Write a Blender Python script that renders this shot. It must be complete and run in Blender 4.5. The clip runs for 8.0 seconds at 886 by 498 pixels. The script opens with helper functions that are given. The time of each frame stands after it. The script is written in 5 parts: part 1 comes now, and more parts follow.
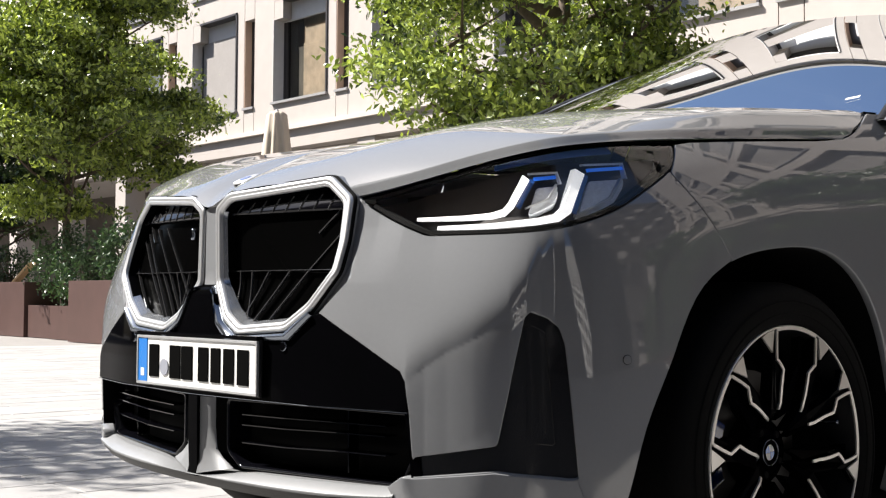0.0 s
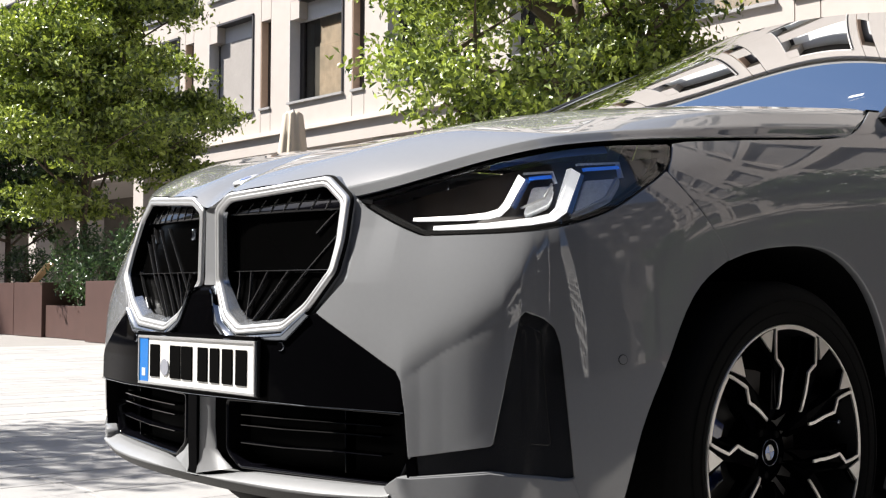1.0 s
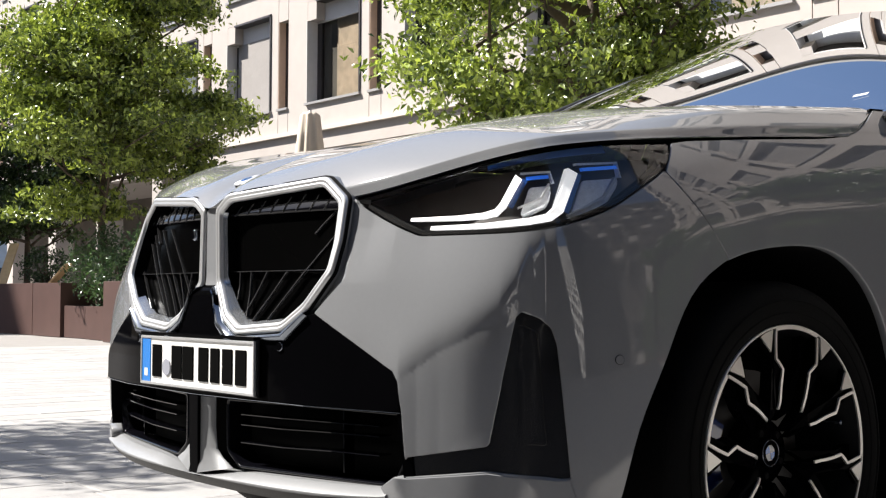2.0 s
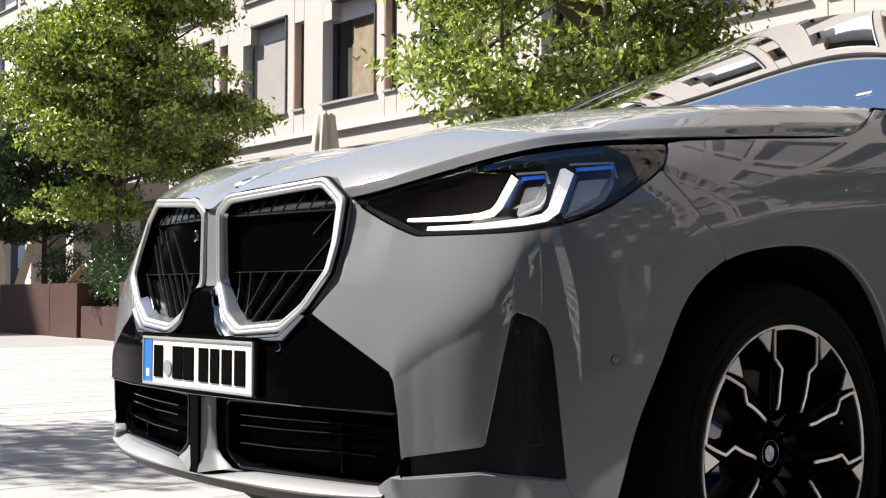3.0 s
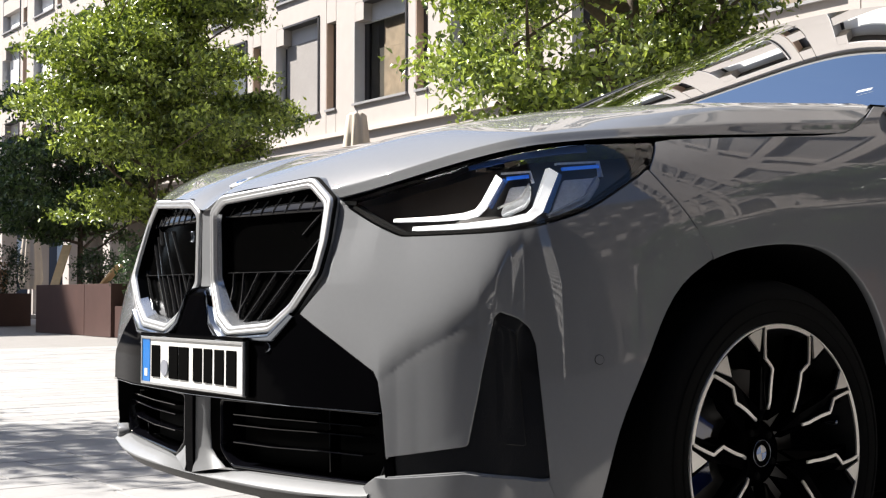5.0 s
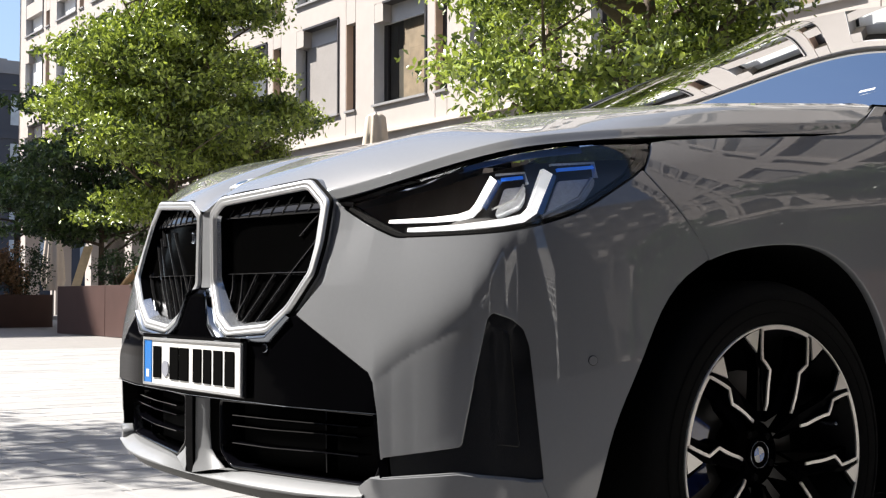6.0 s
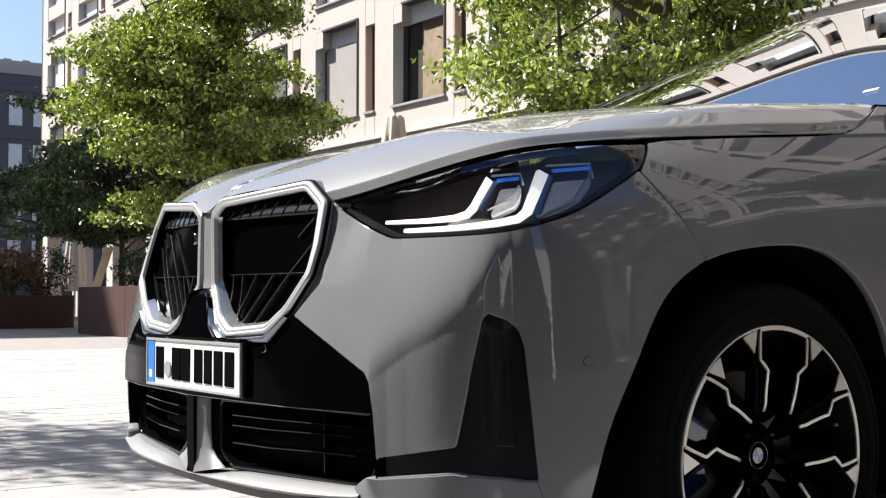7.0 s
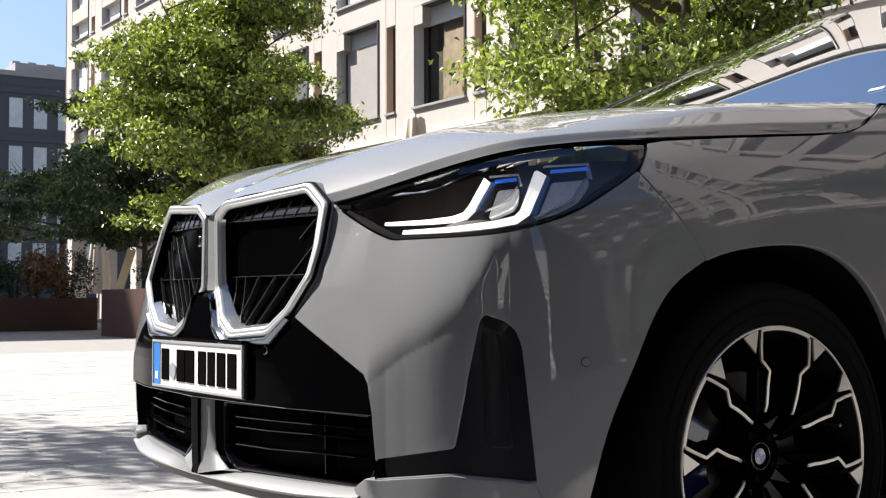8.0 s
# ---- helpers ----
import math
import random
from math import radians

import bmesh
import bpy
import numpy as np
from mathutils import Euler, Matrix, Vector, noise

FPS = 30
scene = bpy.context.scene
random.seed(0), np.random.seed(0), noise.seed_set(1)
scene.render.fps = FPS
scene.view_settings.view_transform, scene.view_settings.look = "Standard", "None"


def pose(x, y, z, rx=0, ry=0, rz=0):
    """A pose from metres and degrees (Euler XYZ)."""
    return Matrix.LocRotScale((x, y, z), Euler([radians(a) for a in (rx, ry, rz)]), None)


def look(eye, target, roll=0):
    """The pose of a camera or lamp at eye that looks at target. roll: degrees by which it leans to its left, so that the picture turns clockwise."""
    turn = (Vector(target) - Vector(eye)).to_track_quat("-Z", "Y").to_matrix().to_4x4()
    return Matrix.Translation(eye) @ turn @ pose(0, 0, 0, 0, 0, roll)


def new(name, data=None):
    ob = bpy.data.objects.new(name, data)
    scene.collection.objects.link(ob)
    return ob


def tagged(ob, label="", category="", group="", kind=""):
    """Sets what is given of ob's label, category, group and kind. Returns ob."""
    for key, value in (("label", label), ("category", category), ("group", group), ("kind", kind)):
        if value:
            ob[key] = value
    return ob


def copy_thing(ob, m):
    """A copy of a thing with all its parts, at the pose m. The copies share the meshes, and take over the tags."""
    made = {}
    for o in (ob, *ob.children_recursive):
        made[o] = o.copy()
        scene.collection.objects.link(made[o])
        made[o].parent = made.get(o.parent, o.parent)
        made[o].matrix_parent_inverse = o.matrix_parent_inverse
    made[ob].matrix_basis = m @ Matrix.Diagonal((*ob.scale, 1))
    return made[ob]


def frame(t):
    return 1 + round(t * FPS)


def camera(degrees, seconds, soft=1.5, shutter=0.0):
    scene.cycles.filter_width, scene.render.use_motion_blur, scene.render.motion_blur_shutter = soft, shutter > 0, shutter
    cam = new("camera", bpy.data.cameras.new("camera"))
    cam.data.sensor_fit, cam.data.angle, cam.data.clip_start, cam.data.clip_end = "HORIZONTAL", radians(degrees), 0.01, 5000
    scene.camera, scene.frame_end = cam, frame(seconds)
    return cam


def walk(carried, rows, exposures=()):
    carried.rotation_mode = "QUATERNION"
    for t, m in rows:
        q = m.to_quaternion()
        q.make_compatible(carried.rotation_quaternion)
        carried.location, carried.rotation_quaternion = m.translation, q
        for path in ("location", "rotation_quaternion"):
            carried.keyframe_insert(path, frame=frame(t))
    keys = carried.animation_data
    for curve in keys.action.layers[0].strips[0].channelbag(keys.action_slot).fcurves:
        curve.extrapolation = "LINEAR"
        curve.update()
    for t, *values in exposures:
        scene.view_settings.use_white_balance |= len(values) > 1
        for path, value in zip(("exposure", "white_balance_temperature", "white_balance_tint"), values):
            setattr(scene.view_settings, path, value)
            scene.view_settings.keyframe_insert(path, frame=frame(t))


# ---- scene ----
from mathutils import geometry

cam = camera(38.9, 8.0, soft=1.25)
PATH = [
    (0, (2.473, -2.28, 0.685), (0.962, -0.971, 0.763), 0.4),
    (0.5, (2.487, -2.263, 0.685), (0.967, -0.966, 0.763), 0.3),
    (1, (2.5, -2.246, 0.686), (0.971, -0.96, 0.763), 0.3),
    (1.5, (2.514, -2.229, 0.686), (0.975, -0.955, 0.763), 0.3),
    (3, (2.554, -2.183, 0.687), (0.988, -0.942, 0.764), 0.2),
    (3.5, (2.569, -2.165, 0.687), (0.994, -0.935, 0.764), 0.2),
    (4, (2.586, -2.145, 0.688), (1.001, -0.927, 0.764), 0.2),
    (4.5, (2.602, -2.126, 0.689), (1.009, -0.919, 0.764), 0.1),
    (6, (2.653, -2.067, 0.689), (1.03, -0.9, 0.766), 0.0),
    (6.5, (2.67, -2.048, 0.689), (1.037, -0.895, 0.766), -0.0),
    (7, (2.686, -2.031, 0.689), (1.044, -0.892, 0.767), -0.0),
    (7.5, (2.701, -2.011, 0.689), (1.048, -0.887, 0.768), -0.1),
    (8, (2.716, -1.993, 0.689), (1.053, -0.885, 0.769), -0.2),
]
walk(cam, [(t, look(eye, target, roll)) for t, eye, target, roll in PATH])

# ---- sky and sun ----
SUN_FROM = Vector((-.515, -.425, .743)).normalized()
world = bpy.data.worlds.new("sky")
scene.world = world
world.use_nodes = True
_sky = world.node_tree.nodes.new("ShaderNodeTexSky")
_sky.sky_type, _sky.sun_disc = "NISHITA", False
_sky.sun_elevation = math.asin(SUN_FROM.z)
_sky.sun_rotation = math.atan2(SUN_FROM.x, SUN_FROM.y)
_sky.air_density, _sky.dust_density, _sky.ozone_density = 1.0, 2.4, 5.0
_bg = world.node_tree.nodes["Background"]
_bg.inputs["Strength"].default_value = 0.11
world.node_tree.links.new(_sky.outputs[0], _bg.inputs[0])
sun = new("sun", bpy.data.lights.new("sun", "SUN"))
sun.data.energy, sun.data.angle, sun.data.color = 8.4, radians(.55), (1, .95, .885)
sun.matrix_world = look(SUN_FROM * 50, (0, 0, 0))
scene.view_settings.exposure = 0.77


# ---- materials ----
def material(name, color, rough=.5, metal=0.0, coat=0.0, spec=.5, emit=0.0, bump=0.0, scale=8.0, vary=.12, grime=None, aniso=0.0):
    """A principled surface whose colour drifts at two sizes, with optional fine relief and a second, dirtier tone in patches."""
    m = bpy.data.materials.new(name)
    m.use_nodes = True
    nt = m.node_tree
    b = nt.nodes["Principled BSDF"]
    b.inputs["Roughness"].default_value, b.inputs["Metallic"].default_value = rough, metal
    b.inputs["Coat Weight"].default_value, b.inputs["Coat Roughness"].default_value = coat, .02
    b.inputs["Coat IOR"].default_value = 1.7
    b.inputs["Specular IOR Level"].default_value = spec
    co = nt.nodes.new("ShaderNodeTexCoord")
    big, small = nt.nodes.new("ShaderNodeTexNoise"), nt.nodes.new("ShaderNodeTexNoise")
    big.inputs["Scale"].default_value, big.inputs["Detail"].default_value = scale * .13, 4
    small.inputs["Scale"].default_value, small.inputs["Detail"].default_value = scale, 6
    for n in (big, small):
        nt.links.new(co.outputs["Object"], n.inputs["Vector"])
    mixed = nt.nodes.new("ShaderNodeMath")
    mixed.operation = "MULTIPLY_ADD"
    mixed.inputs[1].default_value, mixed.inputs[2].default_value = .55, 0
    nt.links.new(big.outputs["Fac"], mixed.inputs[0])
    add = nt.nodes.new("ShaderNodeMath")
    add.operation = "MULTIPLY_ADD"
    add.inputs[1].default_value = .45
    nt.links.new(small.outputs["Fac"], add.inputs[0])
    nt.links.new(mixed.outputs[0], add.inputs[2])
    ramp = nt.nodes.new("ShaderNodeValToRGB")
    lo = grime or tuple(c * (1 - vary) for c in color)
    hi = tuple(min(1, c * (1 + vary)) for c in color)
    ramp.color_ramp.elements[0].position, ramp.color_ramp.elements[1].position = .33, .67
    ramp.color_ramp.elements[0].color, ramp.color_ramp.elements[1].color = (*lo, 1), (*hi, 1)
    nt.links.new(add.outputs[0], ramp.inputs[0])
    nt.links.new(ramp.outputs[0], b.inputs["Base Color"])
    if emit:
        b.inputs["Emission Color"].default_value, b.inputs["Emission Strength"].default_value = (*color, 1), emit
    if bump:
        bp = nt.nodes.new("ShaderNodeBump")
        bp.inputs["Strength"].default_value, bp.inputs["Distance"].default_value = bump, .004
        nt.links.new(small.outputs["Fac"], bp.inputs["Height"])
        nt.links.new(bp.outputs[0], b.inputs["Normal"])
    return m


def by_piece(m, amount, island=False):
    """Let each piece differ a little in tone."""
    nt = m.node_tree
    b = nt.nodes["Principled BSDF"]
    src = b.inputs["Base Color"].links[0].from_socket
    hue = nt.nodes.new("ShaderNodeHueSaturation")
    rnd = nt.nodes.new("ShaderNodeNewGeometry") if island else nt.nodes.new("ShaderNodeObjectInfo")
    mr = nt.nodes.new("ShaderNodeMapRange")
    mr.inputs["To Min"].default_value, mr.inputs["To Max"].default_value = 1 - amount, 1 + amount
    nt.links.new(rnd.outputs["Random Per Island" if island else "Random"], mr.inputs["Value"])
    nt.links.new(mr.outputs[0], hue.inputs["Value"])
    nt.links.new(src, hue.inputs["Color"])
    nt.links.new(hue.outputs[0], b.inputs["Base Color"])
    return m


def glazing(name, tint, ior=1.5, rough=0.0, coat=(1, 1, 1)):
    """A thin pane: see-through with a tint, and a mirror at the angle where glass is one."""
    m = bpy.data.materials.new(name)
    m.use_nodes = True
    nt = m.node_tree
    nt.nodes.clear()
    out, mix = nt.nodes.new("ShaderNodeOutputMaterial"), nt.nodes.new("ShaderNodeMixShader")
    tr, gl, fr = nt.nodes.new("ShaderNodeBsdfTransparent"), nt.nodes.new("ShaderNodeBsdfGlossy"), nt.nodes.new("ShaderNodeFresnel")
    tr.inputs[0].default_value, gl.inputs["Roughness"].default_value = (*tint, 1), rough
    gl.inputs[0].default_value = (*coat, 1)
    fr.inputs["IOR"].default_value = ior
    nt.links.new(fr.outputs[0], mix.inputs[0])
    nt.links.new(tr.outputs[0], mix.inputs[1])
    nt.links.new(gl.outputs[0], mix.inputs[2])
    nt.links.new(mix.outputs[0], out.inputs[0])
    return m


def leaf_material(name, color, light):
    m = bpy.data.materials.new(name)
    m.use_nodes = True
    nt = m.node_tree
    nt.nodes.clear()
    out, mix = nt.nodes.new("ShaderNodeOutputMaterial"), nt.nodes.new("ShaderNodeMixShader")
    pr, tl = nt.nodes.new("ShaderNodeBsdfPrincipled"), nt.nodes.new("ShaderNodeBsdfTranslucent")
    geo, ramp = nt.nodes.new("ShaderNodeNewGeometry"), nt.nodes.new("ShaderNodeValToRGB")
    ramp.color_ramp.elements[0].color, ramp.color_ramp.elements[1].color = (*color, 1), (*light, 1)
    nt.links.new(geo.outputs["Random Per Island"], ramp.inputs[0])
    pr.inputs["Roughness"].default_value, pr.inputs["Specular IOR Level"].default_value = .32, .6
    nt.links.new(ramp.outputs[0], pr.inputs["Base Color"])
    hue = nt.nodes.new("ShaderNodeHueSaturation")
    hue.inputs["Value"].default_value, hue.inputs["Saturation"].default_value, hue.inputs["Hue"].default_value = 1.5, 1.1, .49
    nt.links.new(ramp.outputs[0], hue.inputs["Color"])
    nt.links.new(hue.outputs[0], tl.inputs[0])
    mix.inputs[0].default_value = .22
    nt.links.new(pr.outputs[0], mix.inputs[1])
    nt.links.new(tl.outputs[0], mix.inputs[2])
    nt.links.new(mix.outputs[0], out.inputs[0])
    return m


PAINT = material("grey_paint", (.168, .173, .180), .6, 0, 1.0, .0, vary=.02, scale=900)
BLACK = material("gloss_black", (.0012, .0012, .0015), .06, 0, 0, .5, vary=.1)
BLACK.node_tree.nodes["Principled BSDF"].inputs["IOR"].default_value = 1.045
TRIM = material("matt_black_plastic", (.005, .005, .0055), .5, 0, 0, .2, bump=.15, scale=300)
VENT_BLACK = material("satin_black_vent", (.006, .006, .006), .20, 0, 0, .42, vary=.1, scale=200)
LINER = material("dark_liner", (.003, .003, .003), .9, 0, 0, .1)
SATIN = material("satin_silver", (.50, .505, .51), .40, .8, vary=.03)
SILVER = material("silver_paint", (.165, .17, .176), .5, .15, .15, vary=.03, scale=400)
MACHINED = material("machined_alloy", (.68, .66, .62), .34, .75, vary=.05, scale=60)
RUBBER = material("tyre_rubber", (.002, .002, .002), .8, 0, 0, .1, bump=.2, scale=120)
DISC = material("brake_disc", (.05, .05, .05), .35, .9, vary=.1)
CALIPER = material("blue_caliper", (.02, .04, .16), .25, 0, .8)
WHITE = material("plate_white", (.66, .66, .64), .35, vary=.02)
GUIDE_BLUE = material("dark_blue_edge", (.015, .055, .20), .2, 0, .8)
INK = material("plate_ink", (.004, .004, .004), .6, 0, 0, .0)
EU_BLUE = material("plate_blue", (.0, .13, .44), .35, vary=.03)
BADGE_BLUE = material("badge_blue", (.02, .12, .42), .2, 0, .8)
BADGE_GREY = material("seal_grey", (.22, .23, .27), .4)
LED = material("light_guide", (1, 1, 1), .3, emit=.30, vary=.12, scale=90)
DARK_CHROME = material("dark_chrome", (.20, .22, .25), .16, .9, vary=.05)
LAMP_DARK = material("lamp_housing_dark", (.022, .018, .016), .4, 0, .2)
SOFT_SILVER = material("soft_silver", (.50, .52, .55), .26, .9, vary=.03)
FIN = material("fin_black", (.022, .022, .023), .22, 0, .6, .5)
SKY_STRIP = material("sky_reflection_strip", (.012, .05, .21), .3, 0, .6)
# Faint glow added to keep the blue bars bright; they are no lamps.
LAMP_BLUE = material("glowing_blue_trim", (.02, .14, .70), .2, 0, .8, emit=.25, vary=.03)
PIANO = material("piano_black", (.002, .002, .003), .07, 0, 0, .22)
GRILLE = material("matt_grille_cover", (.001, .001, .001), .15, 0, 0, .01)
LENS = glazing("lamp_lens", (.95, .955, .96), 1.5)
# Paled so that the modules look lit by the light guides.
MODULE = material("lamp_module_glass", (.72, .74, .77), .25, 0, 1.0, vary=.2, scale=160)
SCREEN = glazing("windscreen", (.05, .06, .06), 28.0, coat=(.98, .99, 1))
SIDEGLASS = glazing("side_glass", (.05, .06, .065), 2.4)
CABIN = material("cabin_dark", (.02, .02, .021), .7)
STONE = material("cream_stone", (.405, .366, .337), .8, bump=.1, scale=3, vary=.06)
LEDGE = material("ledge_stone", (.52, .47, .42), .8, vary=.08, scale=3)
FRAME = material("dark_bronze_frame", (.05, .045, .045), .4, .3)
BOXGREY = material("grey_metal_cladding", (.27, .265, .265), .55, .1, vary=.05)
CASSETTE = material("pale_grey_cladding", (.52, .51, .51), .6, .0, vary=.05)
TAN = material("tan_reveal", (.50, .36, .27), .7, vary=.08)
TOWN = material("brown_stone", (.17, .145, .125), .8, vary=.15, scale=2)
DARKTOWN = material("dark_brown_cladding", (.06, .054, .05), .8, vary=.15, scale=2)
PALEWALL = material("white_plaster", (.62, .60, .57), .8, vary=.06, scale=2)
TAN_SHEET = material("tan_reflection_sheet", (.42, .33, .25), .8, vary=.3, scale=5)
PALE = material("pale_blind", (.80, .79, .76), .6, vary=.05, scale=10)
BLIND = material("grey_blind", (.27, .25, .235), .7, vary=.06, scale=20)
# Brown kept dim to stand for unlit rooms and the shaded recess.
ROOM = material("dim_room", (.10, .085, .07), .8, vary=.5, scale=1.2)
PANE = glazing("window_pane", (.55, .58, .56), 1.6)
OFFICE_PANE = material("pale_office_pane", (.50, .55, .58), .3, vary=.2, scale=2)
DARKWALL = material("dark_cladding", (.05, .055, .07), .6, vary=.08)
CORTEN = material("brown_steel_planter", (.085, .047, .040), .55, .3, vary=.12, scale=4, bump=.1)
SOIL = material("soil", (.05, .035, .025), .95, bump=.6, scale=30)
BARK = material("bark", (.10, .075, .055), .9, bump=.9, scale=25, vary=.35)
LEAF = leaf_material("tree_leaf", (.018, .042, .010), (.37, .46, .095))
# Darker copy of the tree leaf; shade on these crowns is in the colour.
SHADED_LEAF = leaf_material("shaded_tree_leaf", (.018, .040, .014), (.11, .17, .05))
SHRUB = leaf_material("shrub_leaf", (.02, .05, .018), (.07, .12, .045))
# Darker copy of the shrub leaf, for the planter row in shade.
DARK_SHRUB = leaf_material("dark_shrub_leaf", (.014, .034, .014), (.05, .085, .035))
REED = leaf_material("dry_grass", (.20, .11, .05), (.30, .19, .09))
WOOD = material("pale_board", (.55, .40, .22), .7, vary=.15, scale=12)
CANVAS = material("beige_canvas", (.52, .45, .37), .85, vary=.06, scale=6, bump=.15)
SLAB = by_piece(material("paving_slab", (.238, .233, .227), .75, bump=.2, scale=40, vary=.08), .09)
SLABS = by_piece(material("paving_slab_far", (.262, .256, .249), .75, bump=.2, scale=40, vary=.08), .09, True)
JOINT = material("paving_ground", (.20, .19, .18), .9, bump=.3, scale=25, vary=.1)
ROOFING = material("roof_sheet", (.2, .2, .2), .8)


# ---- building blocks ----
def thing(name, at=(0, 0, 0), label="", category="", group="", kind=""):
    ob = new(name)
    ob.location = at
    return tagged(ob, label, category, group, kind)


def make(name, verts, faces, mat, parent=None, label="", smooth=False, normals=None):
    """One mesh object from points and faces; normals: one for each point, or None."""
    me = bpy.data.meshes.new(name)
    me.from_pydata([tuple(v) for v in verts], [], faces)
    me.materials.append(mat)
    if smooth:
        me.polygons.foreach_set("use_smooth", [True] * len(me.polygons))
    me.update()
    if normals is not None:
        loops = np.empty(len(me.loops), int)
        me.loops.foreach_get("vertex_index", loops)
        me.normals_split_custom_set([tuple(normals[i]) for i in loops])
    ob = new(name, me)
    ob.parent = parent
    if label:
        ob["label"] = label
    return ob


def part(name, bm, mat, parent, label="", smooth=False):
    me = bpy.data.meshes.new(name)
    bm.normal_update()
    bm.to_mesh(me)
    bm.free()
    me.materials.append(mat)
    if smooth:
        me.polygons.foreach_set("use_smooth", [True] * len(me.polygons))
    ob = new(name, me)
    ob.parent = parent
    if label:
        ob["label"] = label
    return ob


def box_into(bm, x0, x1, y0, y1, z0, z1, bevel=0.0):
    vs = [bm.verts.new((x, y, z)) for x in (x0, x1) for y in (y0, y1) for z in (z0, z1)]
    fs = [bm.faces.new([vs[i] for i in f]) for f in ((0, 1, 3, 2), (4, 6, 7, 5), (0, 4, 5, 1), (2, 3, 7, 6), (0, 2, 6, 4), (1, 5, 7, 3))]
    if bevel:
        es = list({e for f in fs for e in f.edges})
        bmesh.ops.bevel(bm, geom=es, offset=bevel, segments=2, profile=.6, affect="EDGES")


def boxes(name, spans, mat, parent=None, label="", bevel=0.0):
    bm = bmesh.new()
    for s in spans:
        box_into(bm, *s, bevel)
    return part(name, bm, mat, parent, label)


def tube(points, radii, sides=8):
    """Points and faces of a tapered tube along a line of points."""
    vs, fs = [], []
    pts = [Vector(p) for p in points]
    for i, p in enumerate(pts):
        d = (pts[min(i + 1, len(pts) - 1)] - pts[max(i - 1, 0)]).normalized()
        a = d.orthogonal().normalized() if i == 0 else (a - d * a.dot(d)).normalized()
        b = d.cross(a)
        for k in range(sides):
            w = 2 * math.pi * k / sides
            vs.append(p + (a * math.cos(w) + b * math.sin(w)) * radii[i])
    for i in range(len(pts) - 1):
        for k in range(sides):
            k2 = (k + 1) % sides
            fs.append((i * sides + k, i * sides + k2, (i + 1) * sides + k2, (i + 1) * sides + k))
    fs.append(tuple(range(sides))[::-1])
    fs.append(tuple((len(pts) - 1) * sides + k for k in range(sides)))
    return vs, fs


def lathe(profile, axis_x, sides=64):
    """Points and faces of a profile of (radius, offset along x) turned round an axis along x at the origin."""
    vs, fs, n = [], [], len(profile)
    for k in range(sides):
        w = 2 * math.pi * k / sides
        for r, o in profile:
            vs.append((axis_x + o, r * math.cos(w), r * math.sin(w)))
    for k in range(sides):
        k2 = (k + 1) % sides
        for i in range(n - 1):
            fs.append((k * n + i, k * n + i + 1, k2 * n + i + 1, k2 * n + i))
    return vs, fs


# ---- outlines in two dimensions ----
def filleted(poly, r, n=4):
    """The closed outline with its corners rounded by about r."""
    out, k = [], len(poly)
    for i in range(k):
        a, b, c = (Vector(poly[(i + j) % k]) for j in (-1, 0, 1))
        u, v = a - b, c - b
        d = min(r, u.length * .45, v.length * .45)
        p, q = b + u.normalized() * d, b + v.normalized() * d
        for j in range(n + 1):
            t = j / n
            out.append(tuple(p * (1 - t) ** 2 + b * 2 * t * (1 - t) + q * t * t))
    return out


def inset(poly, d):
    """The closed outline moved inwards by d, corner for corner."""
    k, out = len(poly), []
    area = sum(poly[i][0] * poly[(i + 1) % k][1] - poly[(i + 1) % k][0] * poly[i][1] for i in range(k))
    sg = 1 if area > 0 else -1
    for i in range(k):
        a, b, c = (Vector(poly[(i + j) % k]) for j in (-1, 0, 1))
        u, v = (b - a).normalized(), (c - b).normalized()
        n1, n2 = Vector((-u.y, u.x)) * sg, Vector((-v.y, v.x)) * sg
        w = n1 + n2
        w = w / max(w.length_squared, .35) * 2
        out.append(tuple(b + w * d))
    return out


def inside(p, poly):
    x, y, hit, k = p[0], p[1], False, len(poly)
    for i in range(k):
        (x0, y0), (x1, y1) = poly[i][:2], poly[(i + 1) % k][:2]
        if (y0 > y) != (y1 > y) and x < (x1 - x0) * (y - y0) / (y1 - y0) + x0:
            hit = not hit
    return hit


def resampled(poly, step):
    out, k = [], len(poly)
    for i in range(k):
        a, b = Vector(poly[i]), Vector(poly[(i + 1) % k])
        n = max(1, math.ceil((b - a).length / step))
        out += [tuple(a.lerp(b, j / n)) for j in range(n)]
    return out


def smooth_line(points, n=6):
    """An open line rounded through its points."""
    ts = list(range(len(points)))
    fx, fy = natural(ts, [p[0] for p in points]), natural(ts, [p[1] for p in points])
    return [(fx(i / n), fy(i / n)) for i in range((len(points) - 1) * n + 1)]


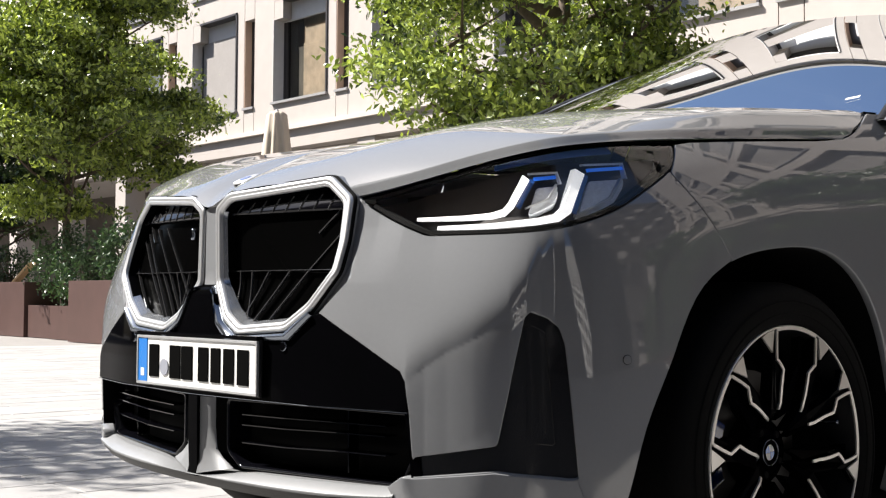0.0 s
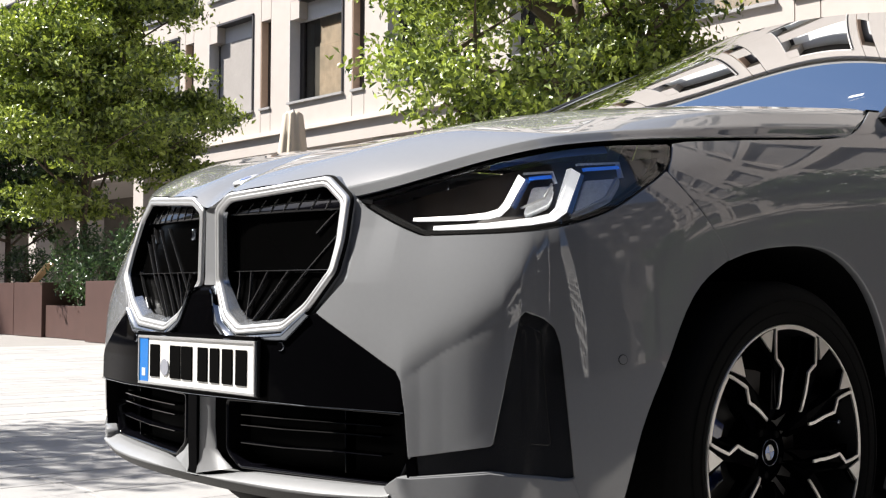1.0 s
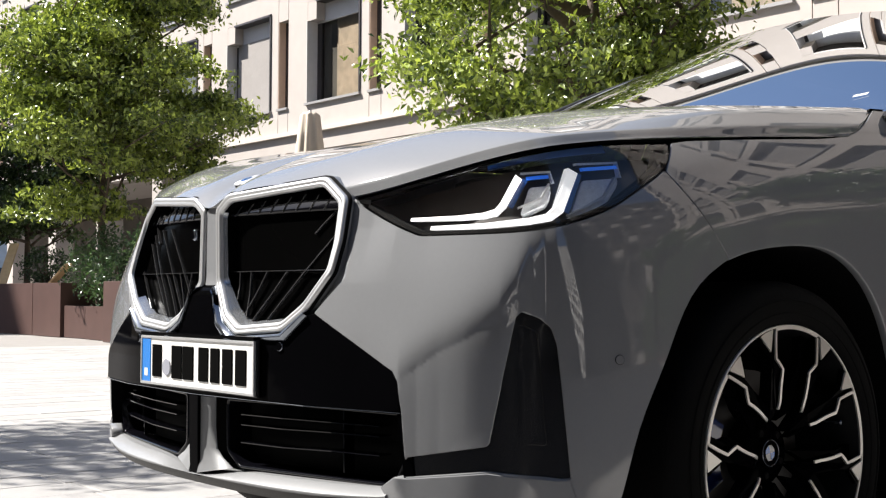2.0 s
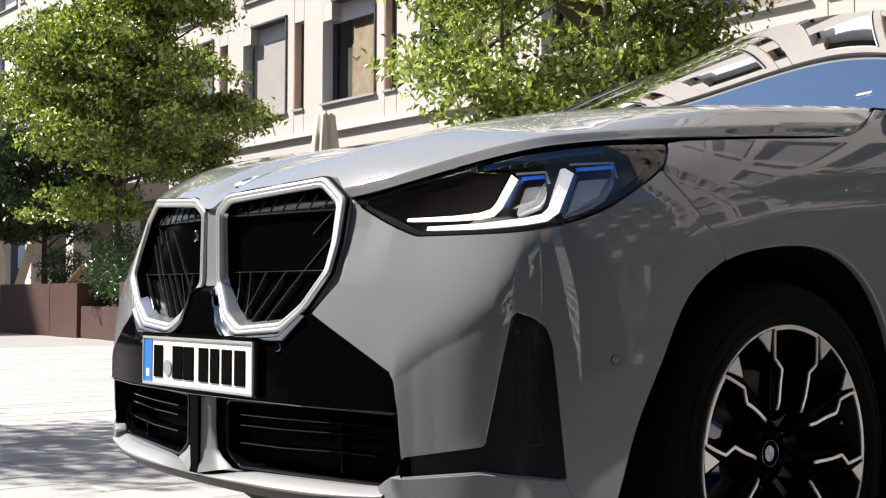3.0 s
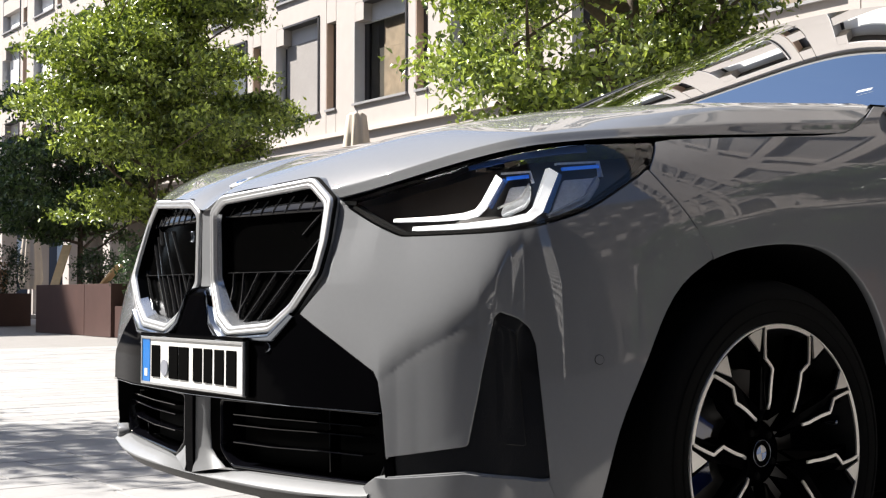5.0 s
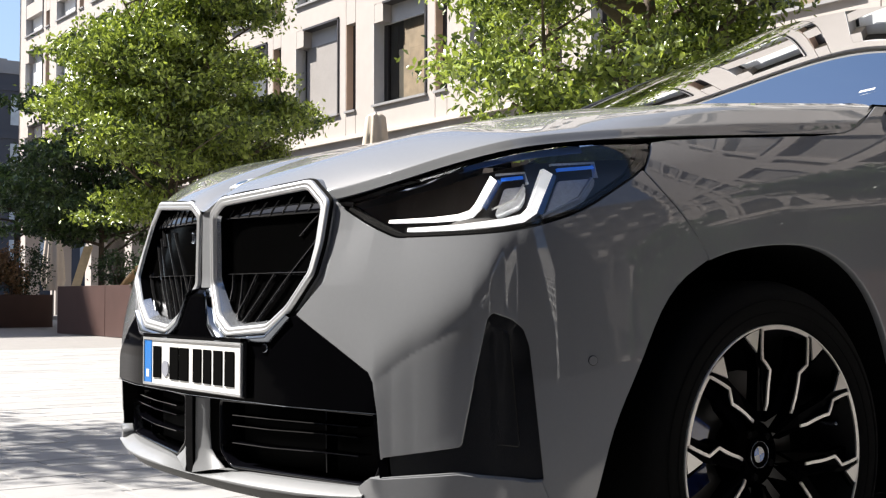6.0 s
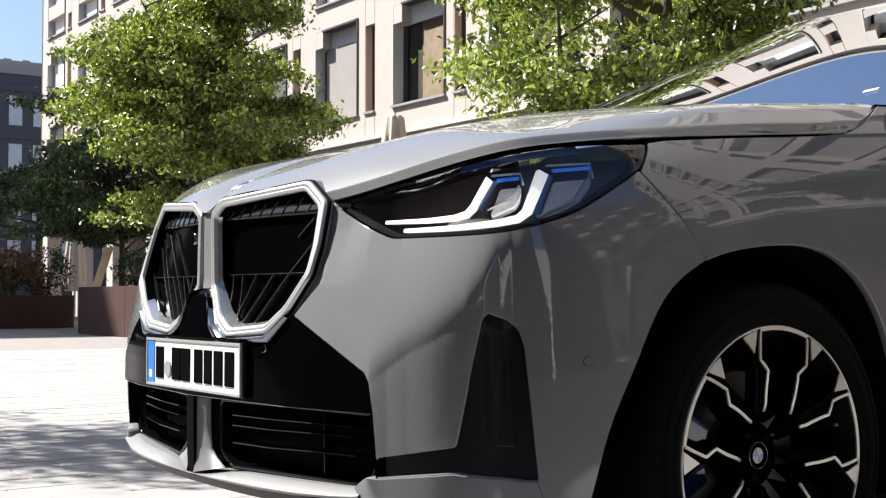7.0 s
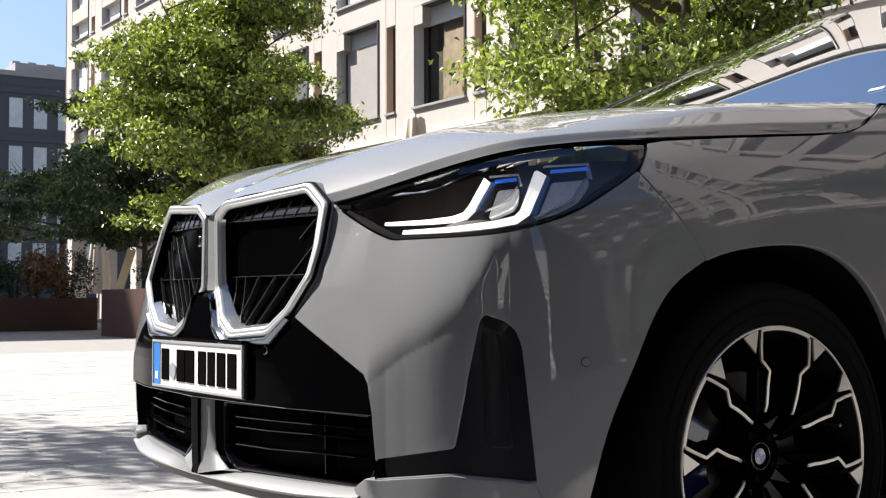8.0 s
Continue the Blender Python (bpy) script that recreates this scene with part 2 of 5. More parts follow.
def panel(name, outline, mat, parent, where, normal, label="", holes=(), out=0.0, depth=.018, step=.022, side=1, roll=.003):
    """A sheet cut to an outline in the two dimensions of a surface, with a rolled edge turned inwards by depth."""
    rings = [resampled(outline, step)] + [resampled(h, step) for h in holes]
    pts, edges, ring_ids = [], [], []
    for ring in rings:
        k0 = len(pts)
        pts += ring
        ids = list(range(k0, len(pts)))
        ring_ids.append(ids)
        edges += [(ids[i], ids[(i + 1) % len(ids)]) for i in range(len(ids))]
    edge_pts = np.array(pts)
    (u0, v0), (u1, v1) = edge_pts.min(0), edge_pts.max(0)
    gu, gv = np.meshgrid(np.arange(u0 + step * .5, u1, step), np.arange(v0 + step * .5, v1, step))
    for u, v in zip(gu.ravel(), gv.ravel()):
        if np.min(np.hypot(edge_pts[:, 0] - u, edge_pts[:, 1] - v)) > step * .55 and inside((u, v), rings[0]) and not any(inside((u, v), h) for h in rings[1:]):
            pts.append((u, v))
    res = geometry.delaunay_2d_cdt([Vector(p) for p in pts], edges, [], 0, 1e-6)
    flat, tris = res[0], []
    for f in res[2]:
        c = sum((flat[i] for i in f), Vector((0, 0))) / len(f)
        if inside(c, rings[0]) and not any(inside(c, h) for h in rings[1:]):
            tris.append(tuple(f))
    vs, ns = [], []
    for p in flat:
        n = normal(p.x, p.y)
        vs.append(where(p.x, p.y) + n * out)
        ns.append(n)
    lookup = {}
    for new_i, olds in enumerate(res[3]):
        for o in olds:
            lookup[o] = new_i
    count, faces = {}, list(tris)
    for f in tris:
        for i in range(3):
            count[(f[i], f[(i + 1) % 3])] = 1
    border = [(a, b) for a, b in count if (b, a) not in count]
    if depth:
        ends = sorted({i for e in border for i in e})
        away = {i: Vector((0, 0, 0)) for i in ends}
        for a, b in border:
            w = (vs[b] - vs[a]).cross(ns[a])
            for i in (a, b):
                away[i] += w.normalized() if w.length > 1e-9 else w
        one, two = {}, {}
        for i in ends:
            d = away[i].normalized() if away[i].length > 1e-9 else ns[i]
            one[i] = len(vs)
            vs.append(vs[i] + d * roll * .7 - ns[i] * roll)
            ns.append((ns[i] + d * 1.5).normalized())
            two[i] = len(vs)
            vs.append(vs[i] + d * roll * .7 - ns[i] * depth)
            ns.append(d)
        for a, b in border:
            faces.append((b, a, one[a], one[b]))
            faces.append((one[b], one[a], two[a], two[b]))
    if side < 0:
        vs = [Vector((-v.x, v.y, v.z)) for v in vs]
        ns = [Vector((-n.x, n.y, n.z)) for n in ns]
        faces = [f[::-1] for f in faces]
    return make(name, vs, faces, mat, parent, label, True, ns)


def ribbon(name, loops, mat, parent, label="", side=1, closed=True, smooth=True):
    """A skin stretched over loops of as many points each."""
    n, vs, fs = len(loops[0]), [], []
    for lp in loops:
        vs += [Vector((side * p[0], p[1], p[2])) for p in lp]
    for i in range(len(loops) - 1):
        for k in range(n if closed else n - 1):
            k2 = (k + 1) % n
            f = (i * n + k, i * n + k2, (i + 1) * n + k2, (i + 1) * n + k)
            fs.append(f if side > 0 else f[::-1])
    return make(name, vs, fs, mat, parent, label, smooth)


def strip(name, line, width, lo, hi, mat, parent, where, label="", side=1, taper=1.0):
    """A bar along a line on a surface, width wide, from lo to hi along the surface's outward direction."""
    a, b, n = [], [], len(line)
    for i, p in enumerate(line):
        q0, q1 = Vector(line[max(i - 1, 0)]), Vector(line[min(i + 1, n - 1)])
        d = (q1 - q0).normalized()
        w = width * (1 + (taper - 1) * i / (n - 1)) / 2
        a.append((p[0] - d.y * w, p[1] + d.x * w))
        b.append((p[0] + d.y * w, p[1] - d.x * w))
    vs = []
    for i in range(n):
        vs += [where(*a[i], lo), where(*a[i], hi), where(*b[i], hi), where(*b[i], lo)]
    fs = [(4 * i + k, 4 * i + (k + 1) % 4, 4 * i + 4 + (k + 1) % 4, 4 * i + 4 + k) for i in range(n - 1) for k in range(4)]
    fs += [(0, 3, 2, 1), (4 * n - 4, 4 * n - 3, 4 * n - 2, 4 * n - 1)]
    vs = [Vector((side * v.x, v.y, v.z)) for v in vs]
    return make(name, vs, fs if side > 0 else [f[::-1] for f in fs], mat, parent, label)


# ---- the body's shape ----
def natural(ts, vs):
    """A natural cubic spline through the values vs at ts."""
    t, v = np.array(ts, float), np.array(vs, float)
    n, h = len(t), np.diff(t)
    a, b = np.eye(n), np.zeros(n)
    for i in range(1, n - 1):
        a[i, i - 1:i + 2] = h[i - 1], 2 * (h[i - 1] + h[i]), h[i]
        b[i] = 6 * ((v[i + 1] - v[i]) / h[i] - (v[i] - v[i - 1]) / h[i - 1])
    m = np.linalg.solve(a, b)

    def value(x):
        i = int(min(max(np.searchsorted(t, x) - 1, 0), n - 2))
        p, q, w = t[i + 1] - x, x - t[i], h[i]
        return float((m[i] * p ** 3 + m[i + 1] * q ** 3) / (6 * w) + (v[i] / w - m[i] * w / 6) * p + (v[i + 1] / w - m[i + 1] * w / 6) * q)
    return value


# the car's outline seen from above, at bumper height: front axle at y = 0, nose towards -y
PLAN = [(0, -.866), (.20, -.860), (.40, -.836), (.54, -.806), (.64, -.774), (.75, -.717), (.84, -.630), (.892, -.540),
        (.924, -.450), (.944, -.340), (.956, -.180), (.960, 0), (.960, .5), (.957, 1.2), (.952, 2.2), (.94, 3.0),
        (.90, 3.45), (.80, 3.70), (.5, 3.84), (0, 3.88)]
RUN = [0.0]
for (xa, ya), (xb, yb) in zip(PLAN, PLAN[1:]):
    RUN.append(RUN[-1] + math.hypot(xb - xa, yb - ya))
_s = [-r for r in RUN[3:0:-1]] + RUN
plan_x = natural(_s, [-p[0] for p in PLAN[3:0:-1]] + [p[0] for p in PLAN])
plan_y = natural(_s, [p[1] for p in PLAN[3:0:-1]] + [p[1] for p in PLAN])
# where the shoulder begins to lean in, how much it leans, and how much it rounds
ST = [0, .45, .66, .90, 1.05, 1.30, 1.60, 2.2, 4.4, 5.2, 6.2]
base_z = natural(ST, [.60, .60, .61, .755, .80, .86, .90, .93, .95, .90, .80])
FOLD = [0, .45, .55, .60, .645, .725, .78, .845, .877, .903, .93, 1.0, 1.05, 1.30, 1.60, 2.2, 4.4, 5.2, 6.2]
fold_z = [.60, .597, .593, .578, .556, .611, .638, .676, .715, .764, .792, .79, .80, .86, .90, .93, .95, .90, .80]
lean_k = natural(ST, [.12, .12, .19, .32, .36, .40, .40, .30, .28, .25, .2])
round_k = natural(ST, [0, 0, 0, .25, .7, 1.2, 1.2, 1.0, 1.0, .8, .5])
tuck_k = natural(ST, [.05, .05, .06, .10, .14, .2, .3, .35, .35, .3, .3])


def soft(x, w):
    return w * math.log1p(math.exp(min(x / w, 40))) if x < 40 * w else x


def eased(t):
    t = min(1, max(0, t))
    return t * t * (3 - 2 * t)


def sweep(s, z):
    """How far the upper front corners lean back beside the grilles."""
    return .22 * soft(z - .735, .03) * float(np.interp(abs(s), [.40, .55, .68, .95], [.6, 1, 1, 0]))


def swept(line):
    """Outline points shifted on the leaning corner to keep their place in the camera's view."""
    return [(p[0] - sweep(*p) * float(np.interp(p[0], [.5, .65, .8, .9], [.85, .57, .18, 0])) - .0045 * float(np.interp(p[0], [.5, .6, .7, .8], [.3, 1, .8, 0])), p[1]) for p in line]


def skin(s, z, out=0.0):
    """The point of the body's side at the run s round the car (0 at the nose) and height z, pushed out by out."""
    e = 1e-3
    tx, ty = plan_x(s + e) - plan_x(s - e), plan_y(s + e) - plan_y(s - e)
    n = math.hypot(tx, ty)
    nx, ny = ty / n, -tx / n
    fold = float(np.interp(s, FOLD, fold_z))
    up, over = z - fold, z - base_z(s)
    under = .14 * min(1, max(0, (s - .62) / .06)) * min(1, max(0, (.93 - s) / .06)) * min(soft(-up, .018), .032)
    under -= .06 * eased((s - .85) / .22) * eased((1.34 - s) / .2) * min(soft(-up, .012), .25)
    under += .03 * min(1, max(0, (s - .45) / .2)) * min(1, max(0, (1.15 - s) / .25)) * min(soft(-up, .010), .215)
    recess = .010 * min(1, max(0, (.60 - s) / .07)) * min(1, max(0, (z - .715) / .11)) if s > .40 else 0
    d = sweep(s, z) + recess + under + lean_k(s) * (soft(up, .026) + fold - base_z(s)) + round_k(s) * max(over, 0) ** 2 + tuck_k(s) * soft(.36 - z, .03) - out
    return Vector((plan_x(s) - nx * d, plan_y(s) - ny * d, z))


def skin_normal(s, z):
    e = 2e-3
    a, b = skin(s + e, z) - skin(s - e, z), skin(s, z + e) - skin(s, z - e)
    return a.cross(b).normalized()


# ---- the car: front axle at y = 0, nose towards -y, standing on z = 0 ----
car = thing("car", (0, 0, 0), "light grey sport utility vehicle with black grille parked on pale paving", "car")

LAMP_LOW = swept([(1.272, 1.001), (1.252, .973), (1.217, .938), (1.14, .895), (1.068, .857), (.996, .831), (.93, .816), (.832, .808), (.70, .806), (.655, .810), (.60, .831), (.554, .851), (.494, .882)])
SHUT = swept([(.491, .886), (.633, .914), (.764, .945), (.889, .967), (1.023, .986), (1.128, .997), (1.263, 1.007), (1.491, 1.028), (1.675, 1.044), (1.836, 1.058)])
KIDNEY = [(.024, .883), (.075, .914), (.388, .934), (.452, .886), (.465, .795), (.463, .732), (.392, .657), (.322, .614), (.160, .602), (.095, .634), (.030, .712)]
INSERT_EDGE = [(0.416, 0.652), (0.524, 0.603), (0.604, 0.561), (0.631, 0.547), (0.643, 0.527), (0.652, 0.472), (0.658, 0.387)]
VENT = [(0.658, 0.387), (0.821, 0.415), (0.871, 0.652), (0.884, 0.663), (0.922, 0.649), (0.941, 0.631), (0.952, 0.6), (0.978, 0.352), (0.960, 0.35), (0.819, 0.365), (0.656, 0.346)]
ARCH = [(1.036, .20), (1.073, .314), (1.107, .441), (1.166, .567), (1.241, .690), (1.343, .760), (1.446, .788), (1.571, .800), (1.706, .788), (1.828, .722), (1.905, .62), (1.95, .50), (1.985, .36), (2.0, .24)]
GAP = [(1.223, .936), (1.255, .888), (1.300, .833), (1.338, .785), (1.350, .764)]


def bodywork(side):
    low = smooth_line(LAMP_LOW, 4)
    arch = smooth_line(ARCH, 4)
    gap = smooth_line(GAP, 4)
    top = smooth_line(SHUT, 4)
    vent = filleted(VENT, .006)
    # bumper skin: under the lamp, round the vent, to the wheel arch
    i_gap = min(range(len(low)), key=lambda i: math.hypot(low[i][0] - 1.223, low[i][1] - .936))
    a_gap = min(range(len(arch)), key=lambda i: math.hypot(arch[i][0] - 1.346, arch[i][1] - .762))
    edge = [(p[0] - .003, p[1]) for p in gap]
    kid = swept([(.511, .874), (.514, .794), (.497, .722), (.424, .654)])
    outline = [(p[0], p[1] - .003) for p in low[i_gap:] if p[0] > kid[0][0] + .006] + kid + INSERT_EDGE[1:] + [(.659, .345), (.70, .300), (.80, .268), (.95, .25), (1.0, .215)] + arch[:a_gap] + edge[::-1]
    outline = [tuple(p) for p in outline]
    panel("front_bumper", outline, PAINT, car, skin, skin_normal, "", [vent], side=side, step=.022 if side < 0 else .0065)
    # fender over the arch, behind the lamp
    i_top = min(range(len(top)), key=lambda i: abs(top[i][0] - 1.272))
    rear = [(2.16, 1.155), (2.17, .90), (2.175, .60), (2.17, .26)]
    fender = [(p[0] + .003, p[1]) for p in gap] + arch[a_gap + 1:] + rear[::-1] + [(p[0], p[1] - .0065) for p in [(2.09, 1.151), (2.059, 1.150), (2.022, 1.129), (1.986, 1.110), (1.950, 1.092), (1.914, 1.078), (1.875, 1.066), *top[-3:i_top:-1]]] + [(1.275, .998), (1.256, .972)]
    panel("front_fender", fender, PAINT, car, skin, skin_normal, side=side)
    cut = top + [(1.875, 1.066), (1.914, 1.078), (1.950, 1.092), (1.986, 1.110), (2.022, 1.129), (2.059, 1.150), (2.12, 1.153)]
    ribbon("gutter", [[skin(s, z, -.005) for s, z in cut], [skin(s, z - .006, -.03) for s, z in cut], [skin(s, z + .004, -.09) for s, z in cut]], LINER, car, side=side, closed=False)
    # rolled edge of the arch and its dark inner lining
    rim0 = [skin(s, z, -.001) for s, z in arch]
    rim1 = [Vector((p.x - .05, p.y, p.z)) for p in rim0]
    rim2 = [Vector((p.x - .40, p.y * 1.02, .362 + (p.z - .362) * 1.02)) for p in rim0]
    ribbon("arch_lining", [rim0, rim1, rim2], LINER, car, side=side, closed=False)
    # the air curtain in the bumper's corner: a dark pocket with an inner blade
    pocket = inset(vent, .0035)
    vent_part = panel("air_vent", pocket, VENT_BLACK, car, skin, skin_normal, "black plastic air vent surround", out=-.008, depth=.02, side=side)

    def facet(s, z, out=0.0):
        return skin(s, z, out + .16 * (s - .925))

    def facet_normal(s, z):
        e = 2e-3
        return (facet(s + e, z) - facet(s - e, z)).cross(facet(s, z + e) - facet(s, z - e)).normalized()
    panel("vent_facet", filleted([(.840, .422), (.880, .638), (.912, .622), (.930, .415)], .006), VENT_BLACK, vent_part, facet, facet_normal, "sloping black facet", out=-.001, depth=.006, side=side)
    # parking sensors
    for s, z, m, b in ((1.067, .572, PAINT, TRIM), (.323, .584, BLACK, DARK_CHROME)):
        ring = [(s + .0088 * math.cos(2 * math.pi * k / 20), z + .0088 * math.sin(2 * math.pi * k / 20)) for k in range(20)]
        sensor = panel("parking_sensor", ring, b, car, skin, skin_normal, out=.0012, depth=.006, step=.01, side=side, roll=.001)
        panel("sensor_face", inset(ring, .0011), m, sensor, skin, skin_normal, out=.0024, depth=.004, step=.01, side=side, roll=.001)


def headlight(side):
    low, top = smooth_line(LAMP_LOW, 4), smooth_line(SHUT, 4)
    i_top = min(range(len(top)), key=lambda i: abs(top[i][0] - 1.268))
    outline = [(p[0], p[1] - .0055) for p in top[:i_top + 1]][::-1] + low[::-1][1:-1]
    outline = outline[::-1]
    base = thing("headlight")
    base.parent = car
    base["label"] = "dark headlight with white light guides lit"
    panel("housing", outline, LAMP_DARK, base, skin, skin_normal, out=-.055, depth=0, side=side)
    rim = resampled(outline, .02)
    ribbon("bezel", [[skin(s, z, .0) for s, z in rim], [skin(s, z, -.056) for s, z in rim]], BLACK, base, side=side)
    brow_s, brow_z = [p[0] for p in top], [p[1] - .0055 for p in top]

    def cover(s, z, out=0.0):
        """The lens: it follows the body and rolls over towards the bonnet."""
        return skin(s, z, out - 6.0 * float(np.interp(s, [.52, .75], [0, 1])) * max(0, z - float(np.interp(s, brow_s, brow_z)) + .034) ** 2)

    def cover_normal(s, z):
        e = 2e-3
        return (cover(s + e, z) - cover(s - e, z)).cross(cover(s, z + e) - cover(s, z - e)).normalized()
    lens = panel("lens", inset(outline, .002), LENS, base, cover, cover_normal, out=.001, depth=0, step=.012, side=side)
    lens.visible_shadow = False
    guides = (([(.635, .838), (.74, .839), (.800, .842), (.830, .848), (.846, .862), (.882, .917)], .013), ([(.683, .820), (.80, .822), (.90, .830), (.945, .838), (.965, .852), (1.008, .930)], .015))
    for line, w in guides:
        fine = smooth_line(swept(line), 1)
        strip("light_guide", fine, w * .50, -.04, -.015, LED, base, skin, "white lit light guide", side=side, taper=2.9)
        strip("guide_edge", [(p[0] + .016, p[1] - .005) for p in (fine[4], fine[5])], .012, -.045, -.022, GUIDE_BLUE, base, skin, "dark blue edge of the light guide", side=side)
    for glass, bar in (([(.900, .908), (.949, .912), (.953, .904), (.933, .876), (.878, .856)], [(.900, .914), (.952, .918)]),
                       ([(1.034, .926), (1.121, .935), (1.113, .920), (1.073, .880), (.985, .842)], [(1.034, .934), (1.122, .942)])):
        panel("lamp_module", filleted(glass, .006), MODULE, base, skin, skin_normal, "clear projector glass", out=-.030, depth=.02, side=side)
        strip("blue_bar", bar, .007, -.034, -.022, LAMP_BLUE, base, skin, "blue accent bar with an added faint glow", side=side)
        strip("module_brow", [(bar[0][0] - .014, bar[0][1] + .010), (bar[1][0] + .004, bar[1][1] + .009), (glass[2][0] + .008, glass[2][1])], .0045, -.034, -.020, MODULE, base, skin, "grey edge over the bar", side=side)
        strip("module_rim", [glass[2], glass[3], glass[4]], .004, -.034, -.024, SATIN, base, skin, side=side)
    # Black strip put in for the shadow gap between bonnet and lamp.
    strip("seal", [(p[0], p[1] - .003) for p in top[:i_top + 1]], .005, -.03, -.008, LINER, base, skin, side=side)
    # Blue strip painted in for the sky mirrored along the lens's top edge.
    strip("brow", [(x, float(np.interp(x, brow_s, brow_z)) - .011) for x in np.linspace(.80, 1.10, 13)], .009, -.03, -.016, SKY_STRIP, base, skin, "blue strip painted for the sky mirrored in the lens", side=side, taper=1.8)
    strip("lower_seal", [(p[0], p[1] + .0045) for p in low[2:-2]], .007, -.03, -.009, LINER, base, skin, side=side)


def grille_face(x, z, out=0.0):
    """The upright face that carries both grilles."""
    chin = .25 * max(0, .72 - z) * max(0, 1 - (x / .42) ** 2)
    return Vector((x, -.826 + .065 * x * x + (1.4 if z > .72 else .65) * x * x * (z - .72) - chin - out, z))


def grille_normal(x, z):
    e = 2e-3
    return (grille_face(x + e, z) - grille_face(x - e, z)).cross(grille_face(x, z + e) - grille_face(x, z - e)).normalized()


def kidney(side):
    base = thing("kidney_grille")
    base.parent = car
    base["label"] = "black grille in a satin silver octagonal frame"

    def ring(d, out):
        return [grille_face(*p, out) for p in filleted(inset(KIDNEY, d), .012)]
    frame = [ring(d, o) for d, o in ((.000, -.03), (.000, .003), (.0022, .0072), (.0055, .0084), (.0098, .0080), (.0110, .0068), (.0122, .0078), (.0175, .0074), (.0200, .005), (.0212, -.001))]
    ribbon("frame", frame, SATIN, base, "satin silver frame", side=side)
    # the silver wall inside the frame is deep at the foot and shallow above; black behind it
    edge, far = filleted(inset(KIDNEY, .0212), .012), filleted(inset(KIDNEY, .030), .012)
    deep = [float(np.interp(p[1], [.62, .74], [1, .30])) for p in edge]
    middle = [grille_face(p[0] + (q[0] - p[0]) * f, p[1] + (q[1] - p[1]) * f, -.001 - .029 * f) for p, q, f in zip(edge, far, deep)]
    n = len(edge)
    # Top and outer wall get black for the shade that falls there.
    dark = [i for i in range(n) if edge[i][1] > .80 and edge[i][0] > .05 or edge[i][0] > .40]
    first = next(i for i in range(n) if i in dark and (i - 1) % n not in dark)
    order = [(first + i) % n for i in range(n)]
    for ids, mat, lab in ((order[:len(dark) + 1], BLACK, "inner edge in black for its shade"), (order[len(dark):] + order[:1], SOFT_SILVER, "silver inner surround")):
        ribbon("inner_wall", [[grille_face(*edge[i], -.001) for i in ids], [middle[i] for i in ids]], mat, base, lab, side=side, closed=False)
    ribbon("grille_well", [middle, [grille_face(*q, -.0305) for q in far]], GRILLE, base, side=side)
    # Black ring in place of the shaded gap round the frame.
    ribbon("grille_gap", [ring(d, o) for d, o in ((-.0028, -.006), (-.0028, .002), (-.0005, .002))], LINER, base, side=side)
    flank = swept([(.509, .878), (.514, .794), (.497, .722), (.424, .654)])
    foot = [(.4565, .884), (.4695, .794), (.4670, .730), (.396, .654)]
    flank, foot = smooth_line(flank, 5), smooth_line(foot, 5)
    ribbon("grille_flank", [[skin(*p, -.001) for p in flank], [skin(*p, -.004).lerp(grille_face(*q, -.010), .5) for p, q in zip(flank, foot)], [grille_face(*q, -.010) for q in foot], [grille_face(*q, -.05) for q in foot]], PAINT, base, side=side, closed=False)
    ribbon("frame_side", [ring(d, o) for d, o in ((-.0015, -.05), (-.003, -.006))], PAINT, base, side=side)
    panel("backing", filleted(inset(KIDNEY, .026), .012), GRILLE, base, grille_face, grille_normal, out=-.030, depth=0, side=side)
    clip = inset(KIDNEY, .029)

    def cut(a, b):
        pts = [(a[0] + (b[0] - a[0]) * i / 80, a[1] + (b[1] - a[1]) * i / 80) for i in range(81)]
        kept = [p for p in pts if inside(p, clip)]
        return [kept[0], kept[len(kept) // 2], kept[-1]] if len(kept) > 4 else None

    def bar(name, a, b, w, lo, hi, mat):
        line = cut(a, b)
        if line:
            strip(name, line, w, lo, hi, mat, base, grille_face, side=side)
    # a leaning gloss brow with thin upright ribs, the flat cover, then bars that fan out below it
    def brow(x, f):
        return grille_face(x, .865 + f * (.029 + .055 * (x - .06)), -.0135 - .0155 * f ** 1.4)
    xs = np.linspace(.060, .412, 17)
    ribbon("brow_plate", [[brow(x, 0) - Vector((0, -.008, .002)) for x in xs]] + [[brow(x, f) for x in xs] for f in np.linspace(0, 1, 7)], PIANO, base, "gloss black brow of the grille", side=side, closed=False)
    for k in range(9):
        x = .082 + .042 * k
        lines = [[brow(x + dx + .010 * f, f) + Vector((0, -up, up * .3)) for f in np.linspace(0, 1, 6)] for dx, up in ((-.0016, -.001), (-.0008, .0022), (.0008, .0022), (.0016, -.001))]
        ribbon("brow_rib", lines, FIN, base, side=side, closed=False)
    panel("shutter", [(.062, .865), (.412, .865), (.424, .80), (.424, .742), (.062, .742)], GRILLE, base, grille_face, grille_normal, out=-.025, depth=.004, side=side)
    bar("shutter_edge", (.06, .741), (.44, .741), .0014, -.030, -.0185, FIN)
    for x, slope, z0, z1 in ((.090, -.10, .60, .741), (.136, -.12, .60, .741), (.200, .65, .60, .741), (.275, .95, .60, .741), (.338, 1.05, .60, .825), (.420, 1.0, .60, .80), (.270, 1.08, .817, .862)):
        bar("grille_bar", (x + slope * (z0 - .741), z0), (x + slope * (z1 - .741), z1), .0026, -.026, -.0195, FIN)
